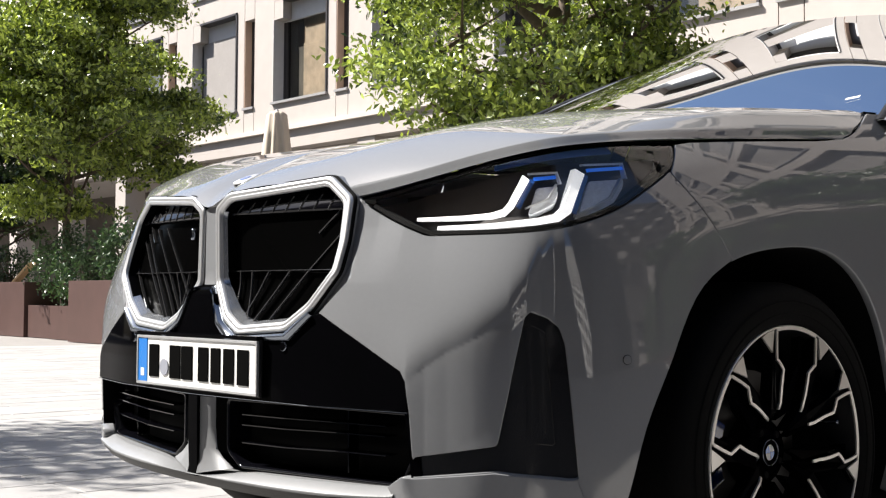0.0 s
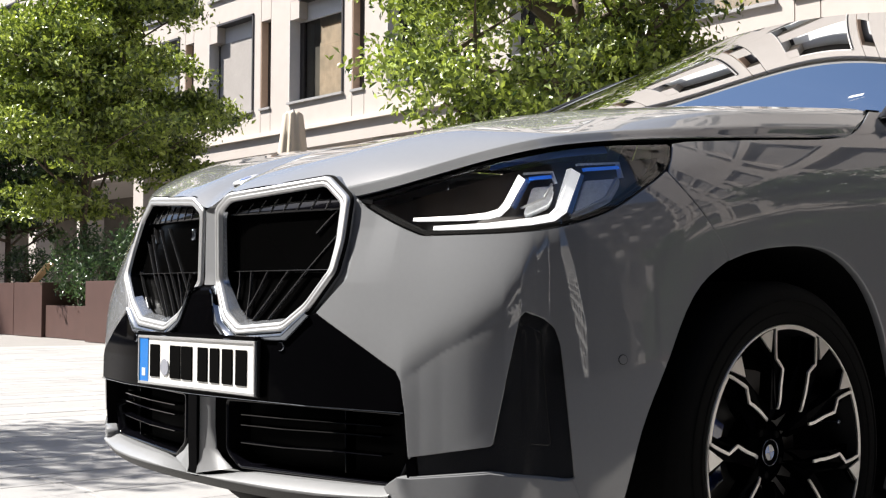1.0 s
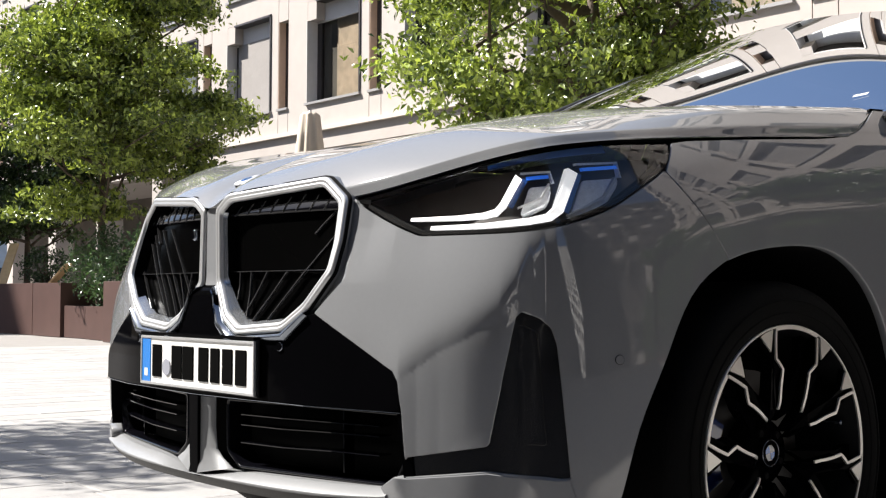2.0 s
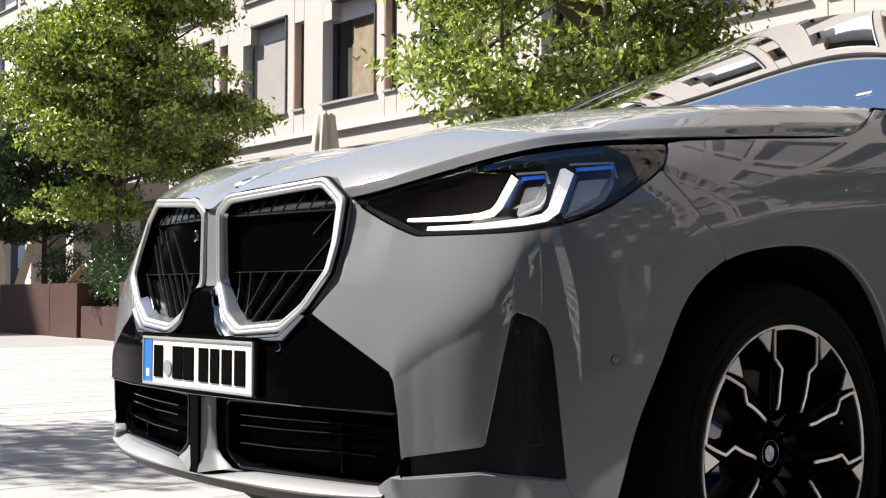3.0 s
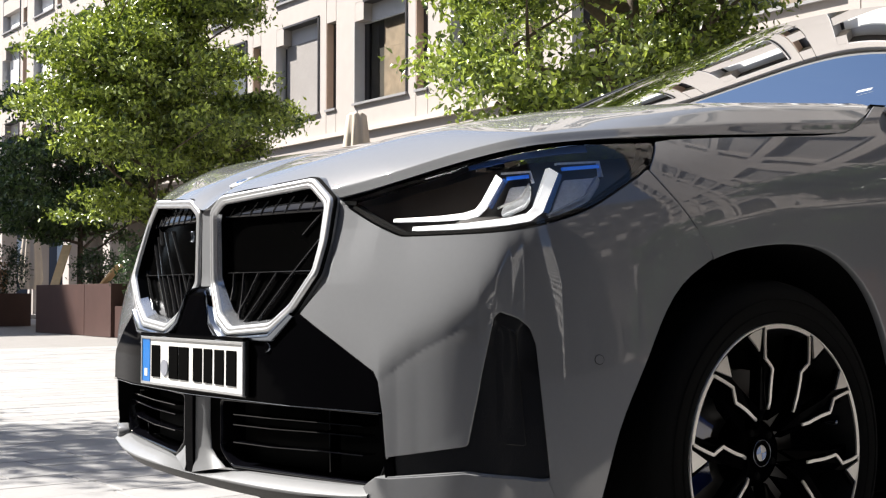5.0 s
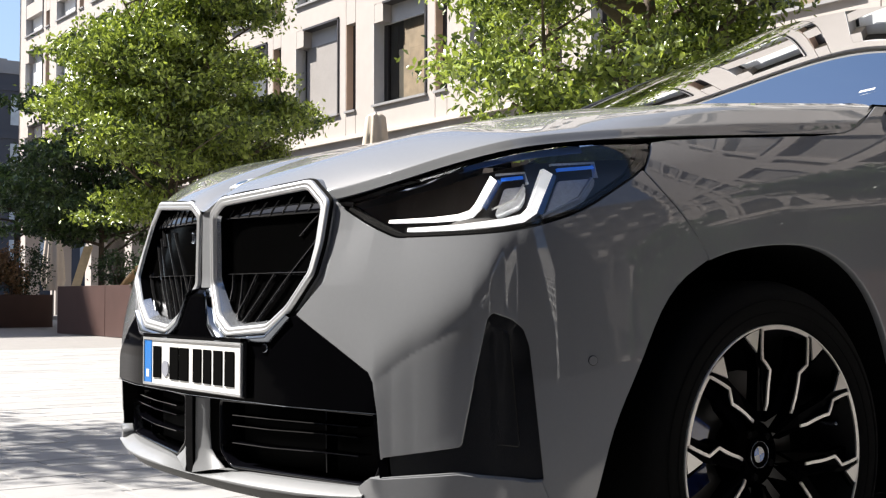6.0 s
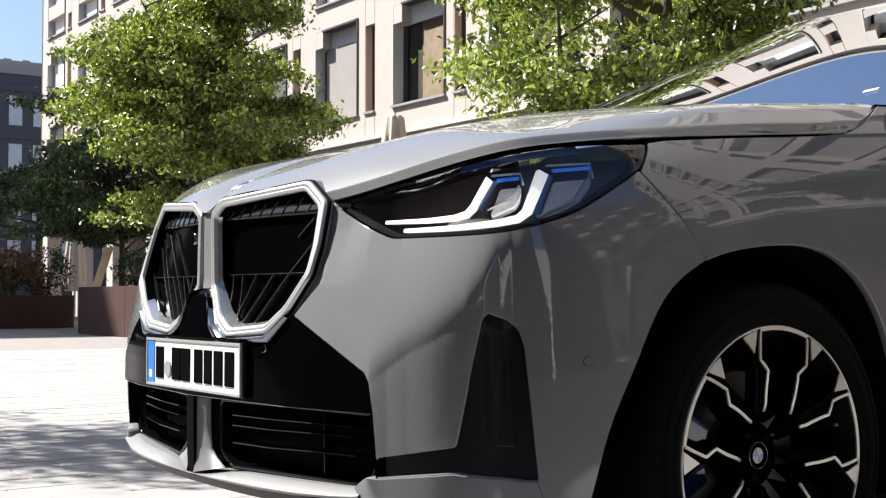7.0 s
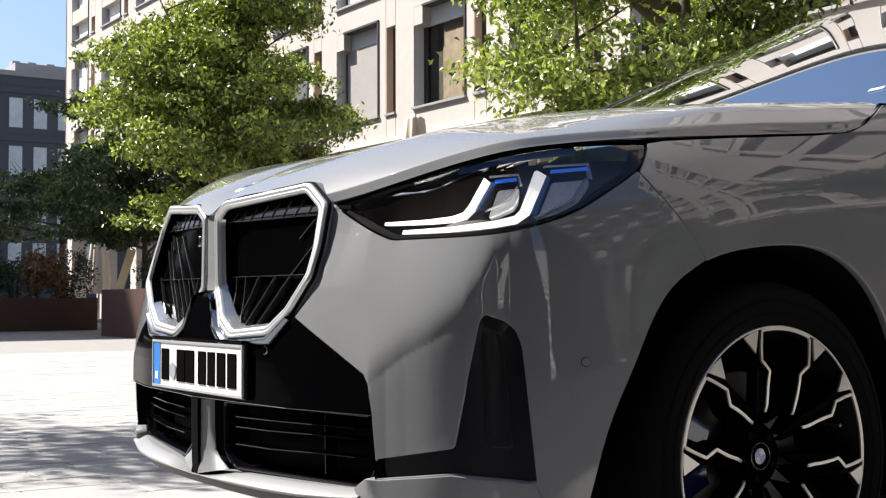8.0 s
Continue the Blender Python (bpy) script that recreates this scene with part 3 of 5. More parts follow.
    if side < 0:
        for x, z1 in ((.175, .85), (.240, .85), (.310, .84)):
            bar("grille_bar", (x + .95 * (.62 - .741), .62), (x + .95 * (z1 - .741), z1), .0022, -.026, -.0195, FIN)
        eye = [(.122 + .0060 * math.cos(2 * math.pi * k / 16), .830 + .0110 * math.sin(2 * math.pi * k / 16)) for k in range(16)]
        panel("camera_eye", eye, DARK_CHROME, base, grille_face, grille_normal, out=-.012, depth=.01, step=.01, side=side)
        panel("camera_lens", inset(eye, .0018), BLACK, base, grille_face, grille_normal, out=-.0105, depth=.006, step=.01, side=side)


def front_end():
    # black centre panel between the painted corners, cut out for both grilles
    shelf = [(.054, .690), (.080, .626), (.120, .590), (.340, .596), (.402, .648)]
    face = shelf + [(.418, .650), *INSERT_EDGE[1:5], (.644, .480), (.646, .471)]
    shape = face + [(-p[0], p[1]) for p in face[::-1]]
    panel("centre_panel", shape[::-1], BLACK, car, skin, skin_normal, "gloss black centre panel behind the number plate", out=-.002, depth=.02)
    foot = [(.030, .712), (.095, .634), (.160, .602), (.322, .614), (.392, .657)]
    for sd in (1, -1):
        rows = [[grille_face(*p, -.004) for p in foot], [grille_face(*p, .012).lerp(skin(*q, .012), .25) for p, q in zip(foot, shelf)], [grille_face(*p, .012).lerp(skin(*q, .010), .65) for p, q in zip(foot, shelf)], [skin(*q, .001) for q in shelf], [skin(*q, -.02) for q in shelf]]
        ribbon("grille_shelf", rows, DARK_CHROME, car, "dark chrome bevel under the grille", side=sd, closed=False)
    ribbon("chin", [[grille_face(-.034, .716, -.01), grille_face(.034, .716, -.01)], [grille_face(-.030, .712), grille_face(.030, .712)], [skin(-.054, .690, -.002), skin(.054, .690, -.002)], [skin(-.06, .66, -.004), skin(.06, .66, -.004)]], BLACK, car, closed=False)
    # the grey web between the grilles
    panel("grille_web", [(-.0225, .712), (.0225, .712), (.0225, .880), (.0, .888), (-.0225, .880)], PAINT, car, grille_face, grille_normal, out=.002, depth=.02)
    # seam under the centre panel; its edge highlight is put in as chrome
    strip("panel_seam", [(-.648, .468), (-.4, .468), (0, .468), (.4, .468), (.648, .468)], .0011, -.014, .0006, DARK_CHROME, car, skin, "thin seam with its highlight put in as chrome")
    # lower intake: dark box, frame, slats
    intake = thing("lower_intake")
    intake.parent = car
    intake["label"] = "gloss black lower air intake with flat slats"
    low = [(-.66, .470), (-.66, .345), (-.60, .326), (.60, .326), (.66, .345), (.66, .470)]
    panel("intake_back", low, LINER, intake, skin, skin_normal, out=-.09, depth=0)
    for sd in (1, -1):
        frame_out = [(.090, .463), (.092, .350), (.140, .318), (.612, .322), (.655, .40), (.650, .464)]
        loops = [[skin(*p, o) for p in filleted(inset(frame_out, d), .012)] for d, o in ((-.002, -.04), (-.001, -.030), (.003, -.029), (.005, -.034), (.006, -.09))]
        ribbon("intake_frame", loops, PIANO, intake, side=sd)
        for z, zz in ((.432, .436), (.410, .416), (.372, .379)):
            strip("slat", [(.150, z), (.30, z + .002), (.45, zz), (.575, zz)], .0020, -.07, -.030, PIANO, intake, skin, side=sd)
        for x in (.46,):
            strip("slat_post", [(x, .335), (x, .40), (x, .460)], .003, -.085, -.055, PIANO, intake, skin, side=sd)
    strip("intake_corner", [(.650, .47), (.659, .40), (.663, .345)], .02, -.06, -.003, BLACK, intake, skin)
    strip("intake_corner", [(.650, .47), (.659, .40), (.663, .345)], .02, -.06, -.003, BLACK, intake, skin, side=-1)
    # centre strut with its silver flanks, and the silver skid lip
    for sd in (1, -1):
        ridge = [(.019, .464, -.005), (.019, .40, -.005), (.019, .355, -.004), (.019, .325, -.002), (.019, .296, .006)]
        heel = [(.054, .464, -.020), (.054, .40, -.020), (.061, .352, -.020), (.084, .334, -.020), (.125, .315, -.020)]
        lines = [[skin(*p) for p in ridge]] + [[skin(*p).lerp(skin(*q), f) for p, q in zip(ridge, heel)] for f in (.08, .5, 1.0)] + [[skin(q[0] + .001, q[1], q[2] - .004) for q in heel]]
        ribbon("skid_strut", lines, SILVER, car, "silver painted strut", side=sd, closed=False)
    panel("centre_strut", [(.019, .466), (-.019, .466), (-.018, .290), (.018, .290)], BLACK, car, skin, skin_normal, "gloss black centre strut", out=.003, depth=.006)
    for sd in (1, -1):
        xs = np.linspace(.0, .618, 36)
        xk = [.0, .10, .20, .32, .45, .55, .61, .645, .668]
        zt = [.300, .312, .324, .326, .328, .330, .333, .344, .347]
        zb = [.292, .291, .290, .290, .292, .297, .302, .310, .318]
        zt, zb = np.interp(xs, xk, zt) - .010, np.interp(xs, xk, zb) + .002
        prof = []
        for o, f in ((-.05, 1.0), (-.024, 1.0), (-.020, .97), (.009, .30), (.010, .26), (.009, .04), (.006, 0.0), (-.06, -.10), (-.16, -.25)):
            prof.append([skin(x, b + (t - b) * f, o) for x, t, b in zip(xs, zt, zb)])
        ribbon("skid_lip", prof, SILVER, car, "silver lip under the intake", side=sd, closed=False)
        # dark splitter under the lip
        ribbon("under_tray", [[skin(x, .292, .0) for x in xs], [skin(x, .268, -.02) for x in xs], [skin(x, .235, -.16) for x in xs], [skin(x, .22, -.45) for x in xs]], TRIM, car, "black under tray", side=sd, closed=False)
        # grey corner of the lip below the air vent
        corner = [(.604, .325), (.634, .3445), (.662, .344), (.819, .362), (.949, .349), (.972, .350), (1.0, .28), (1.0, .235), (.86, .26), (.74, .283), (.69, .290), (.622, .300)]
        panel("lip_corner", corner[::-1], PAINT, car, skin, skin_normal, out=.004, depth=.03, side=sd)


def number_plate():
    base = thing("number_plate")
    base.parent = car
    base["label"] = "white number plate with blue strip in black holder"
    y, z0, z1 = -.868, .480, .592

    def slab(name, x0, x1, za, zb, ya, yb, mat, par, bev=.002):
        return boxes(name, [(x0, x1, ya, yb, za, zb)], mat, par, bevel=bev)
    slab("holder", -.266, .266, z0 - .004, z1 + .004, y + .003, y + .010, TRIM, base, .002)
    slab("plate", -.260, .260, z0, z1, y, y + .006, WHITE, base)
    for nm, s in (("edge_bead", (-.262, .262, z1 - .005, z1 + .001)), ("edge_bead", (-.262, .262, z0 - .001, z0 + .005)), ("edge_bead", (-.2625, -.257, z0 + .005, z1 - .005)), ("edge_bead", (.257, .2625, z0 + .005, z1 - .005))):
        slab(nm, s[0], s[1], s[2], s[3], y - .0035, y + .003, SATIN, base, .0015)
    slab("holder_bar", -.264, .264, z1 + .003, z1 + .011, y - .004, y + .014, BLACK, base, .003)
    slab("blue_strip", -.2565, -.214, z0 + .0055, z1 - .0055, y - .0015, y + .002, EU_BLUE, base, .0005)
    for x0, x1 in ((-.203, -.158), (-.106, -.058), (-.052, -.004), (.022, .064), (.076, .114), (.128, .170), (.184, .228)):
        slab("character_bar", x0, x1, z0 + .018, z1 - .019, y - .0028, y + .002, INK, base, .001)
    vs, fs = lathe([(0, .003), (.019, .003), (.019, 0)], 0, 20)
    seal = make("seal", [(v[1], v[0] * -1, v[2]) for v in vs], fs, BADGE_GREY, base)
    seal.location = (-.131, y, z0 + .042)
    slab("blue_mark", -.243, -.227, z0 + .018, z0 + .036, y - .0022, y + .001, WHITE, base, .0003)


# the bonnet: height over the plan
EDGE = [Vector((.30, -.84, .875))] + [skin(*p, -.002) for p in SHUT]
EDGE = [Vector((p.x, p.y, p.z - .003)) if -.75 < p.y < -.35 else p for p in EDGE] + [Vector((.878, .52, 1.09))]
edge_x = natural([p.y for p in EDGE], [p.x for p in EDGE])
edge_z = natural([p.y for p in EDGE], [p.z for p in EDGE])
crown_z = natural([-.86, -.83, -.79, -.74, -.66, -.55, -.40, -.20, .0, .2, .5], [.880, .913, .943, .968, 1.002, 1.036, 1.070, 1.103, 1.128, 1.148, 1.172])


def bonnet(u, y):
    """The bonnet's point at u across (0 centre, 1 edge) and y along."""
    a = min(abs(u), .997)
    zc, ze = crown_z(y), edge_z(y)
    fold = float(np.interp(y, [-.8, -.4, 0, .4], [3.4, 5.0, 9.0, 17.0]))
    k = min(.45, .022 / max(.03, zc - ze))
    f = k * (1 - a) / .018 if a > .982 else k + (1 - k) * (1 - (a / .982) ** fold) ** .92
    w = min(1, max(0, (y + .40) / .45))
    facet = float(np.interp(a, [0, .3, .6, .8, .89, .93, .945, .985, .997], [1, .985, .955, .905, .82, .72, .645, .27, 0]))
    f += (facet - f) * w * w * (3 - 2 * w)
    ridge = .010 * math.exp(-((a - .60) / .16) ** 2) * min(1, max(0, (y + .80) / .3))
    groove = .022 * math.exp(-(u * edge_x(y) / .055) ** 2) * min(1, max(0, (-.25 - y) / .45))
    return Vector((u * edge_x(y), y, ze + (zc - ze) * f + ridge - groove))


def bonnet_normal(u, y):
    e = 2e-3
    u = max(min(u, 1 - 2 * e), -1 + 2 * e)
    return (bonnet(u + e, y) - bonnet(u - e, y)).cross(bonnet(u, y + e) - bonnet(u, y - e)).normalized()


def bonnet_panel():
    n = 46
    fronts = [(.0, -.836), (.07, -.836), (.25, -.831), (.55, -.815), (.80, -.797), (.93, -.778), (1.0, -.757)]
    # a fine regular net, densest towards the edges where the sheet folds down
    across = [math.sin(math.pi / 2 * (i / n)) ** .8 if i else 0 for i in range(n + 1)]
    across = [-a for a in across[:0:-1]] + across
    rows = 70

    def front_y(u):
        return float(np.interp(abs(u), [p[0] for p in fronts], [p[1] for p in fronts]))

    def back_y(u):
        return float(np.interp(abs(u), [0, .6, .86, .90, .945, .973, .993, 1.0], [.45, .47, .500, .510, .512, .443, .370, .286]))
    vs, ns, fs, w = [], [], [], len(across)
    for j in range(rows + 1):
        t = (j / rows) ** 1.35
        for u in across:
            y = front_y(u) + (back_y(u) - front_y(u)) * t
            vs.append(bonnet(u, y))
            ns.append(bonnet_normal(u, y))
    for j in range(rows):
        for i in range(w - 1):
            fs.append((j * w + i, j * w + i + 1, (j + 1) * w + i + 1, (j + 1) * w + i))
    ring = [i for i in range(w)] + [j * w + w - 1 for j in range(1, rows + 1)] + [rows * w + i for i in range(w - 2, -1, -1)] + [j * w for j in range(rows - 1, 0, -1)]
    drop = {}
    for i in ring:
        drop[i] = len(vs)
        vs.append(Vector((vs[i].x * .955, vs[i].y + (.03 if vs[i].y < -.7 else 0), vs[i].z - .004)))
        ns.append(Vector((ns[i].x, ns[i].y, 0)).normalized() if Vector((ns[i].x, ns[i].y, 0)).length > .05 else ns[i])
    for a, b in zip(ring, ring[1:] + ring[:1]):
        fs.append((b, a, drop[a], drop[b]))
    make("bonnet", vs, fs, PAINT, car, smooth=True, normals=ns)
    us = np.linspace(-.944, .944, 61)
    # Silver strip put in for the bright line on the bonnet's gloss edge.
    ribbon("rear_edge", [[bonnet(u, back_y(u) - .004) + Vector((0, 0, .0008)) for u in us], [bonnet(u, back_y(u) + .001) + Vector((0, 0, .001)) for u in us], [bonnet(u, back_y(u) + .003) + Vector((0, 0, -.004)) for u in us]], SATIN, car, "bright rear edge of the bonnet", closed=False)
    # round badge on the nose
    c = bonnet(0, -.735)
    q = bonnet_normal(0, -.735).to_track_quat("Z", "Y").to_matrix().to_4x4()
    vs, fs = lathe([(0, .003), (.024, .003), (.031, .002), (.032, -.002)], 0, 32)
    badge = make("badge", [Matrix.Translation(c) @ q @ Vector((v[1], v[2], v[0] + .007)) for v in vs], fs, SATIN, car, "round silver and blue badge on the nose", True)
    vs, fs = lathe([(0, .0042), (.014, .0042), (.015, .0025)], 0, 32)
    make("badge_face", [Matrix.Translation(c) @ q @ Vector((v[1], v[2], v[0] + .007)) for v in vs], fs, BADGE_BLUE, badge, "blue centre")


PILLAR_Y = [.49, .60, .85, 1.05, 1.25, 1.45, 1.65]
pillar_x = natural(PILLAR_Y, [.885, .862, .790, .735, .682, .632, .610])
pillar_z = natural(PILLAR_Y, [1.105, 1.163, 1.293, 1.392, 1.480, 1.552, 1.595])


def greenhouse():
    # windscreen: curved across, following both pillars
    ys = [.52 + .97 * i / 32 for i in range(33)]
    rows = []
    for y in ys:
        row = []
        for k in range(49):
            u = -1 + k / 24
            row.append(Vector((u * (1.0256 - .2848 * y + .00874 * y * y) * .975, y - .10 * (1 - abs(u) ** 3), .7943 + .6837 * y - .1101 * y * y + (1 - u * u) * (.01 + .052 * (y - .5) - .08 * (y - .5) * (1.5 - y)))))
        rows.append(row)
    ws = ribbon("windscreen", rows, SCREEN, car, "raked windscreen mirroring the sunlit facade", closed=False)
    for sd in (1, -1):
        edge = [r[-1 if sd > 0 else 0] for r in rows]
        # Seal widened over the pillar; the far pillar's shade is this black.
        ribbon("screen_seal", [[p + Vector((sd * a, 0, b)) for p in edge] for a, b in ((-.008, .002), (-.004, .009), (.016, .011), (.024, .0))], TRIM, car, "black rubber windscreen edge, widened to darken the pillar", closed=False)
    at = [Vector((.7065, .6252, 1.2050)), Vector((.7330, .6515, 1.2125)), Vector((.7330, .6610, 1.2194)), Vector((.7065, .6347, 1.2119))]
    make("sticker", at, [(0, 1, 2, 3)], WHITE, ws, "small white sticker")
    for sd in (1, -1):
        # pillar: a slim bright-edged rail between the screen and the side glass
        loops = []
        for dx, dz in ((-.035, -.004), (-.020, .006), (.0, .006), (.014, -.002), (.022, -.018), (.010, -.03), (-.03, -.03)):
            loops.append([Vector((pillar_x(y) + dx, y, pillar_z(y) + dz)) for y in ys])
        ribbon("pillar", loops, PAINT, car, "grey windscreen pillar", side=sd, closed=False)

        def belt(y):
            return Vector((float(np.interp(y, [.3, .48, 1.5, 2.6, 3.2], [.835, .845, .862, .845, .80])), y, float(np.interp(y, [.3, .48, 1.5, 2.6, 3.2], [1.13, 1.143, 1.165, 1.19, 1.21]))))

        def rail(y):
            if y < 1.5:
                return Vector((pillar_x(y) + .012, y, pillar_z(y) - .012))
            return Vector((float(np.interp(y, [1.5, 2.6, 3.3], [.62, .615, .58])), y, float(np.interp(y, [1.5, 2.0, 2.6, 3.3], [1.555, 1.585, 1.57, 1.48]))))

        def glass_rows(y0, y1, slant=0.0, n=14):
            out = []
            for i in range(n + 1):
                row = []
                for k in range(9):
                    f = k / 8
                    y = y0 + (y1 - y0) * i / n + slant * f * (1 - i / n) * (1.46 - y0) / .92
                    p = belt(y).lerp(rail(max(y, .62)), f)
                    bow = .018 * math.sin(math.pi * f)
                    row.append(p + Vector((bow, 0, bow * .4)))
                out.append(row)
            return out
        ribbon("corner_trim", [[p + Vector((.002, 0, 0)) for p in r] for r in glass_rows(.60, .76, .5, 4)], BLACK, car, "black mirror corner", side=sd, closed=False)
        ribbon("door_glass", glass_rows(.77, 1.46, .5), SIDEGLASS, car, "dark door glass mirroring blue sky", side=sd, closed=False)
        ribbon("door_glass", glass_rows(1.54, 2.42), SIDEGLASS, car, "dark rear door glass", side=sd, closed=False)
        ribbon("centre_pillar", [[p + Vector((.003, 0, 0)) for p in r] for r in glass_rows(1.46, 1.54, 0, 3)], BLACK, car, side=sd, closed=False)
        ribbon("quarter_glass", glass_rows(2.46, 3.15), SIDEGLASS, car, side=sd, closed=False)
        ribbon("belt_strip", [[belt(y) + Vector((a, 0, b)) for y in np.linspace(.68, 3.2, 20)] for a, b in ((.012, -.014), (.014, .0), (.004, .004), (-.01, -.004))], BLACK, car, side=sd, closed=False)
        # doors and rear quarter, down to the sill
        for nm, s0, s1 in (("front_door", 2.178, 3.24), ("rear_door", 3.252, 4.05)):
            panel(nm, [(s0, .26), (s1, .26), (s1, 1.10), (s0 + (.03 if nm == "rear_door" else -.0), 1.088)], PAINT, car, skin, skin_normal, side=sd, step=.07)
        rear_arch = [(4.06 + .0, .26), (4.06, .40), (4.10, .60), (4.2, .72), (4.34, .79), (4.46, .80), (4.60, .78), (4.73, .69), (4.82, .55), (4.86, .40), (4.88, .26)]
        body = smooth_line(rear_arch, 4) + [(5.3, .26), (6.0, .26), (6.33, .26), (6.33, 1.0), (5.9, 1.05), (5.2, 1.10), (4.063, 1.10)]
        panel("rear_quarter", body, PAINT, car, skin, skin_normal, side=sd, step=.08)
        rims = [skin(s, z) for s, z in smooth_line(rear_arch, 4)]
        ribbon("arch_lining", [rims, [Vector((p.x - .35, p.y, p.z)) for p in rims]], LINER, car, side=sd, closed=False)
        panel("tail_lamp", [(5.25, .90), (5.75, .88), (5.75, .97), (5.2, 1.0)], material("tail_red", (.25, .01, .01), .2, 0, 1), car, skin, skin_normal, out=.004, step=.06, side=sd)
        ribbon("sill", [[skin(s, z, o) for s in np.linspace(2.02, 4.05, 20)] for z, o in ((.27, .002), (.24, .012), (.20, .0), (.19, -.2))], TRIM, car, "black sill", side=sd, closed=False)
        # body shoulder between glass and doors
        ribbon("shoulder", [[skin(s, 1.088 + .01 * (s - 2.1) / 2) for s in np.linspace(2.17, 5.1, 30)], [belt(plan_y(s)) + Vector((.016, 0, -.016)) for s in np.linspace(2.17, 5.1, 30)]], PAINT, car, side=sd, closed=False)
    # roof and tail
    rows = []
    for y in np.linspace(1.47, 3.42, 24):
        rx = float(np.interp(y, [1.47, 1.65, 2.6, 3.42], [.630, .614, .61, .58]))
        rz = float(np.interp(y, [1.47, 1.65, 2.1, 2.7, 3.42], [1.560, 1.595, 1.615, 1.60, 1.50]))
        rise = float(np.interp(y, [1.47, 2.0, 3.42], [.036, .05, .04]))
        rows.append([Vector((u * rx, y - .10 * (1 - u * u) * max(0, 1 - (y - 1.47) / .8), rz + rise * (1 - abs(u) ** 2.4))) for u in np.linspace(-1, 1, 25)])
    ribbon("roof", rows, PAINT, car, closed=False)
    tail = [rows[-1], [Vector((u * .62, 3.62, 1.30)) for u in np.linspace(-1, 1, 25)], [Vector((u * .74, 3.80 - .06 * u * u, 1.05)) for u in np.linspace(-1, 1, 25)]]
    ribbon("rear_window", tail[:2], SIDEGLASS, car, closed=False)
    ribbon("tailgate", tail[1:] + [[Vector((u * .80, 3.84 - .10 * u * u, .9)) for u in np.linspace(-1, 1, 25)]], PAINT, car, closed=False)
    # cabin: dashboard, seats and floor, dark behind the glass
    boxes("dashboard", [(-.68, .68, .42, .80, .80, 1.08)], CABIN, car, bevel=.06)
    for x in (-.36, .36):
        boxes("seat", [(x - .25, x + .25, 1.1, 1.6, .55, .75), (x - .24, x + .24, 1.55, 1.72, .75, 1.28), (x - .12, x + .12, 1.62, 1.72, 1.28, 1.46)], CABIN, car, bevel=.05)
    boxes("rear_bench", [(-.62, .62, 2.1, 2.6, .55, .75), (-.62, .62, 2.55, 2.75, .75, 1.3)], CABIN, car, bevel=.05)
    boxes("floor_pan", [(-.80, .80, -.55, 3.6, .22, .30), (-.50, .50, -.70, .30, .30, .84)], LINER, car)
    boxes("bulkhead", [(-.78, .78, .38, .42, .30, 1.02)], LINER, car)


